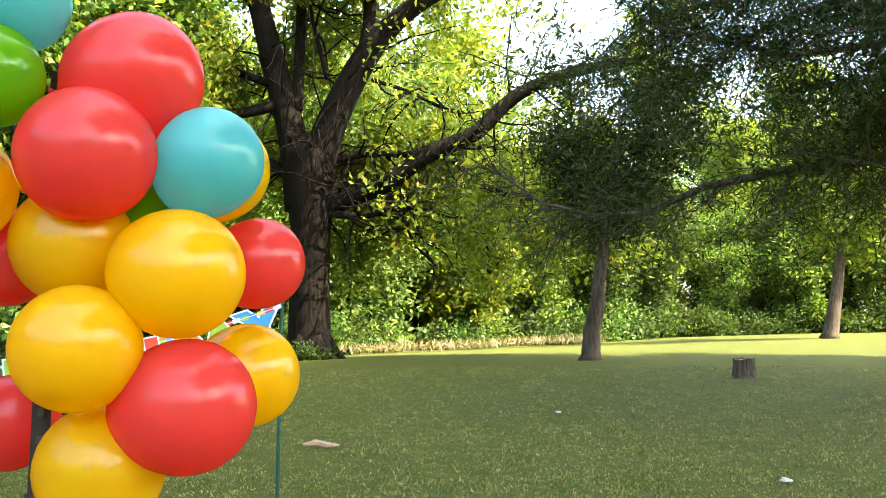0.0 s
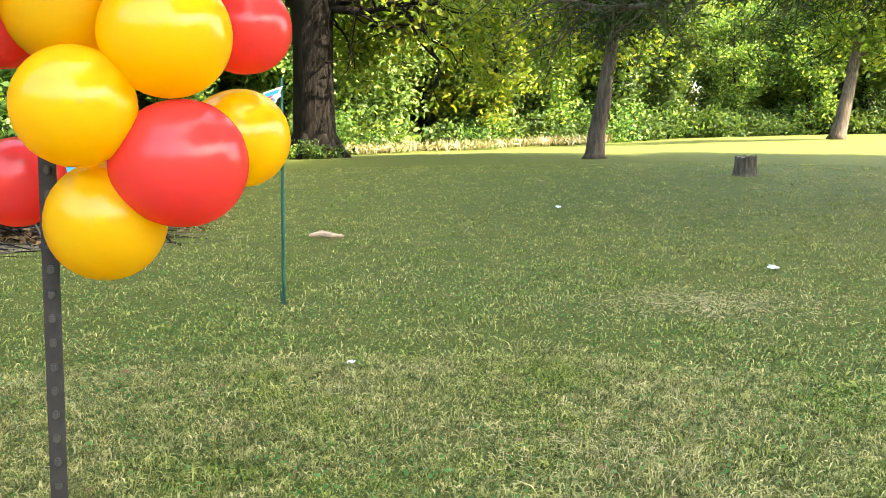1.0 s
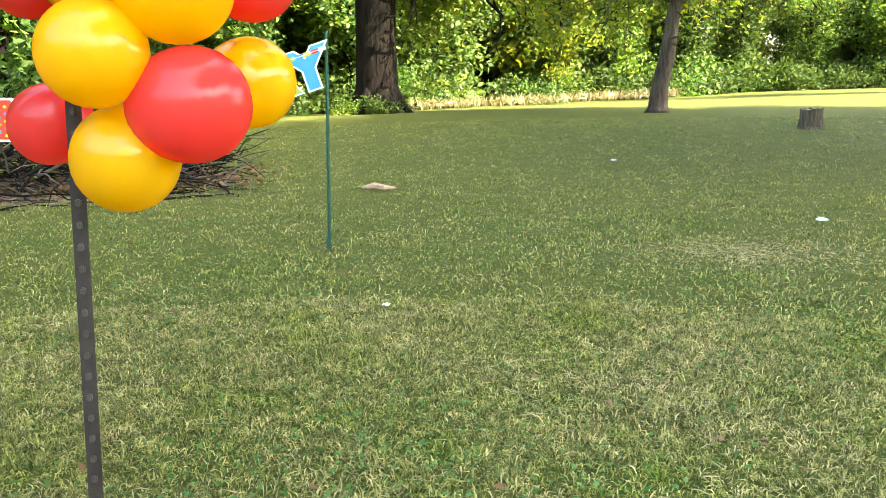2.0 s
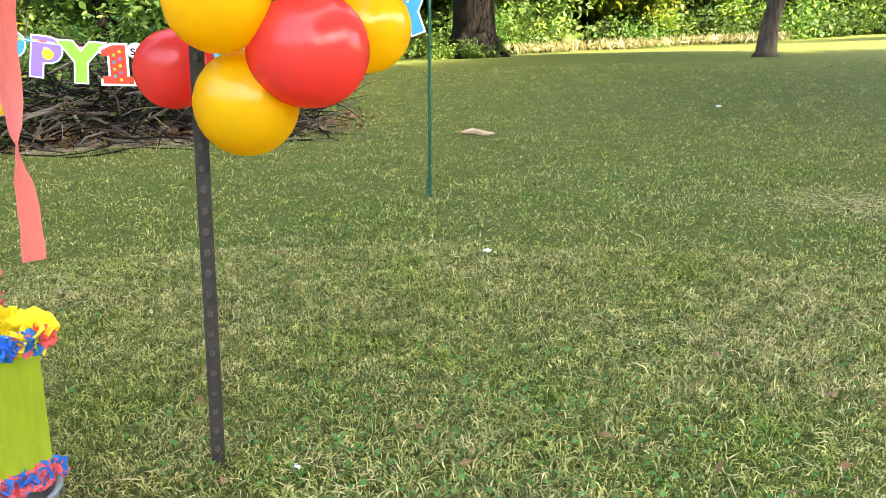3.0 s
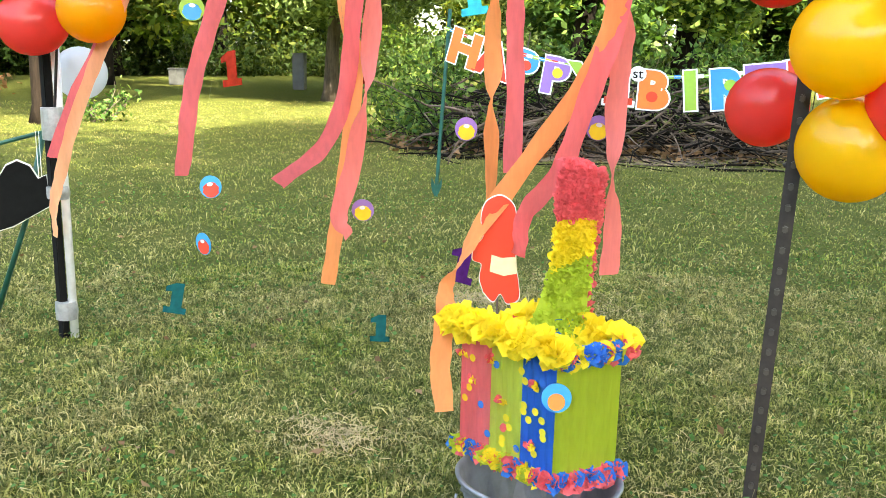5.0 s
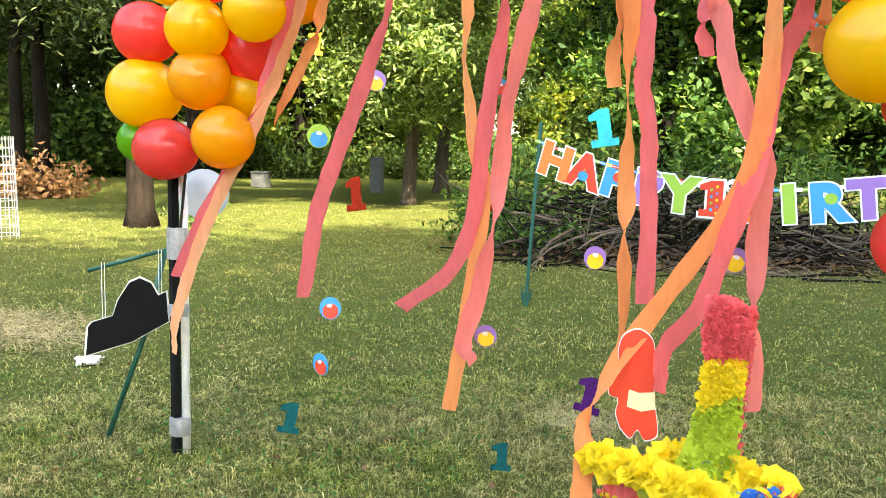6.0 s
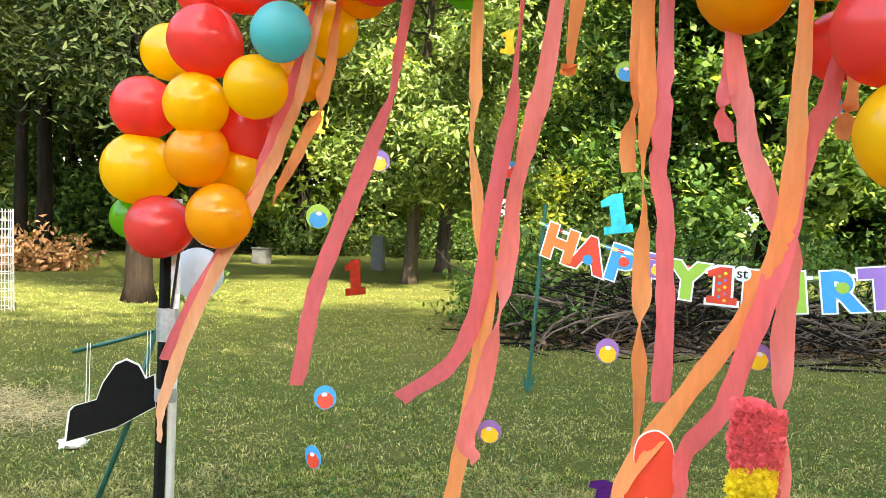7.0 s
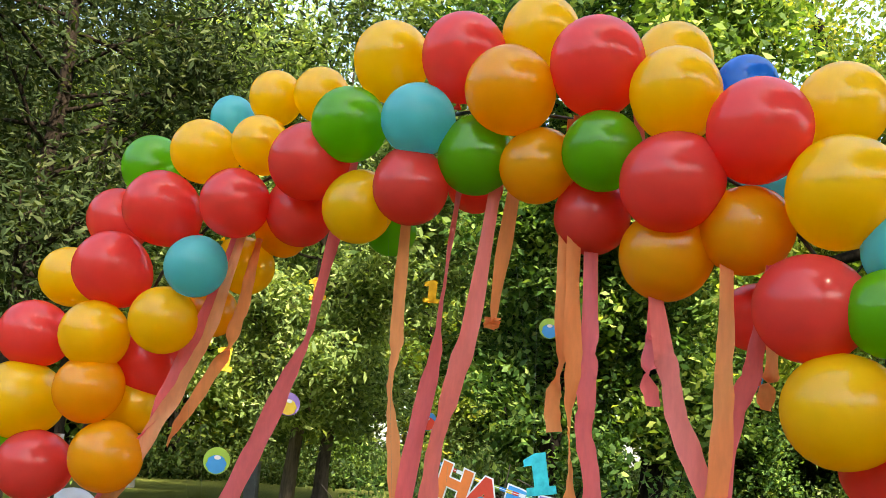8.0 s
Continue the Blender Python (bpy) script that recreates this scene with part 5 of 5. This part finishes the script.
for i, (x, y, s) in enumerate(((2.59, 6.92, 0.09), (0.85, 11.95, 0.08), (-0.29, 3.565, 0.045), (-0.2, 1.04, 0.03), (2.2, 3.0, 0.03), (-4.88, 0.57, 0.14))):
    scrap("paper_scrap", x, y, s, PAINT["white"], "crumpled white paper scrap lying on the grass", i, "litter")
bm = bmesh.new()
tube(bm, [(-0.2, 0, 0.03), (-0.06, 0.03, 0.05), (0.08, -0.01, 0.035), (0.2, 0.03, 0.03)], [0.015, 0.04, 0.035, 0.012], 7)
ob = part("wood_chunk", bm, plain("pale_wood", (0.4, 0.27, 0.17), 0.9, 0, 0.25, 20), None)
ob.matrix_world = pose(-1.70, 8.72, 0.02, 0, 0, -8)
tagged(ob, "pale splintered piece of wood lying on the grass", "wood")


M_GREY = plain("dull_grey_paint", (0.075, 0.078, 0.075), 0.6, 0, 0.2, 6)


def utility_box(x, y, w, h, label):
    top = empty("utility_box", pose(x, y, ground_z(x, y), 0, 0, 30), label, "utility box")
    bm = bmesh.new()
    box(bm, (w, w * 0.7, h), (0, 0, h / 2), None, 0.02)
    part("housing", bm, M_GREY, top)
    bm = bmesh.new()
    box(bm, (w * 1.08, w * 0.78, 0.05), (0, 0, h + 0.02), None, 0.015)
    part("cap", bm, M_GREY, top)


utility_box(-19.95, 14.4, 0.34, 0.95, "grey metal utility pedestal at the far side of the lawn")
utility_box(-23.75, 12.9, 0.5, 0.45, "low grey metal box at the far side of the lawn")

def wire_cage(x, y):
    top = empty("wire_cage", pose(x, y, 0), "round cage of grey wire mesh standing on the lawn", "wire cage")
    for i in range(16):
        a = i * math.tau / 16
        bm = bmesh.new()
        tube(bm, [(0.3 * math.cos(a), 0.3 * math.sin(a), 0), (0.26 * math.cos(a), 0.26 * math.sin(a), 1.35)], 0.006, 4)
        part("upright", bm, M_TAPE, top)
    for i in range(12):
        bm = bmesh.new()
        z = 0.05 + i * 0.115
        tube(bm, [((0.3 - 0.03 * z) * math.cos(q * math.tau / 20), (0.3 - 0.03 * z) * math.sin(q * math.tau / 20), z) for q in range(21)], 0.005, 4)
        part("hoop", bm, M_TAPE, top)


wire_cage(-12.5, 2.2)


# ---- grass, last ----
def grass():
    r = np.random.default_rng(12)

    def blades(name, n, rmin, rmax, h, w, tuft, mat, label):
        """Blades in loose tufts: most spring from shared centres and lean outwards, the rest lie about singly."""
        m = n // 9
        a = np.radians(r.uniform(48, 207, m))
        d = np.sqrt(r.uniform(rmin ** 2, rmax ** 2, m)) if rmax < 5 else rmin + (rmax - rmin) * r.random(m) ** 1.25
        cx, cy = 0.5 + d * np.cos(a), -1.1 + d * np.sin(a)
        pick = r.integers(0, m, n)
        off = r.normal(size=(n, 2)) * tuft
        loose = r.random(n) < 0.35
        off[loose] *= 5
        x, y = cx[pick] + off[:, 0], cy[pick] + off[:, 1]
        z = np.array([ground_z(p, q) for p, q in zip(x, y)])
        size = (0.55 + 0.9 * r.random(m) ** 1.5)[pick]
        hh = h * (0.5 + r.random(n)) * size * (0.75 + 0.5 * np.sin(x * 2.1 + np.sin(y * 1.7)) ** 2)
        la = np.arctan2(off[:, 1], off[:, 0]) + r.normal(size=n) * 0.7
        lean = hh * r.uniform(0.3, 1.9, n)
        ang = la + math.pi / 2 + r.normal(size=n) * 0.5
        base = np.stack([x, y, z], 1)
        side = np.stack([np.cos(ang), np.sin(ang), r.normal(size=n) * 0.2], 1) * (w * (0.6 + 0.8 * r.random(n)))[:, None]
        mid = base + np.stack([np.cos(la) * lean * 0.4, np.sin(la) * lean * 0.4, hh * 0.75], 1)
        tip = base + np.stack([np.cos(la) * lean, np.sin(la) * lean, hh * r.uniform(0.55, 1.0, n)], 1)
        v = np.stack([base, mid + side, tip, mid - side], 1)
        me = bpy.data.meshes.new(name)
        me.vertices.add(4 * n)
        me.vertices.foreach_set("co", v.ravel())
        me.loops.add(4 * n)
        me.loops.foreach_set("vertex_index", np.arange(4 * n))
        me.polygons.add(n)
        me.polygons.foreach_set("loop_start", np.arange(0, 4 * n, 4))
        me.materials.append(mat)
        me.update()
        tagged(new(name, me), label, "grass", "", "stuff")
    blades("grass_near", 440000, 1.0, 4.9, 0.023, 0.0023, 0.012, M_BLADE, "short mown grass with dry straw blades")
    blades("grass_far", 280000, 4.5, 20, 0.024, 0.0042, 0.03, M_BLADE_FAR, "mown grass further across the lawn")
    # patches of dry mown straw lying on the grass
    k = 0
    for px, py, rx, ry, n in ((-6.1, 0.6, 0.95, 0.5, 7000), (-2.3, 1.95, 0.32, 0.2, 700), (1.8, 5.3, 0.85, 0.55, 2300), (-1.54, 0.42, 0.2, 0.13, 420), (-1.9, 2.3, 0.5, 0.3, 500), (0.9, 2.4, 0.6, 0.5, 500), (2.6, 3.1, 0.8, 0.6, 600), (-0.2, 0.9, 0.6, 0.5, 350), (1.4, 1.4, 0.7, 0.5, 450)):
        c = np.stack([px + rx * r.normal(size=n) * 0.5, py + ry * r.normal(size=n) * 0.5, 0.02 + 0.025 * r.random(n)], 1)
        me = quads("dry_straw", c, 0.05 * (0.5 + r.random(n)), 0.06, M_STRAW, 90 + k, 0.85)
        tagged(new("dry_straw", me), "patch of pale dry mown grass on the lawn", "dry grass", "", "stuff")
        k += 1
    n = 30000
    a = np.radians(r.uniform(50, 205, n))
    d = 1.2 + 7 * r.random(n)
    c = np.stack([0.5 + d * np.cos(a), -1.1 + d * np.sin(a), 0.02 + 0.02 * r.random(n)], 1)
    keep = np.sin(c[:, 0] * 1.9 + 1) * np.sin(c[:, 1] * 1.3) + r.normal(size=n) * 0.5 > 0.1
    c = c[keep]
    me = quads("clover", c, 0.019 * (0.6 + 0.8 * r.random(len(c))), 0.85, M_CLOVER, 3, 0.8)
    tagged(new("clover", me), "low clover and broad weeds in the lawn", "clover", "", "stuff")
    n = 1500
    a = np.radians(r.uniform(45, 200, n))
    d = 1.5 + 18 * r.random(n)
    x, y = 0.5 + d * np.cos(a), -1.1 + d * np.sin(a)
    c = np.stack([x, y, np.array([ground_z(p, q) for p, q in zip(x, y)]) + 0.035], 1)
    me = quads("fallen_leaves", c, 0.032 * (0.5 + r.random(n)), 0.55, M_DEAD, 4, 0.75)
    tagged(new("fallen_leaves", me), "scattered dry fallen leaves on the lawn", "fallen leaves", "", "stuff")


grass()
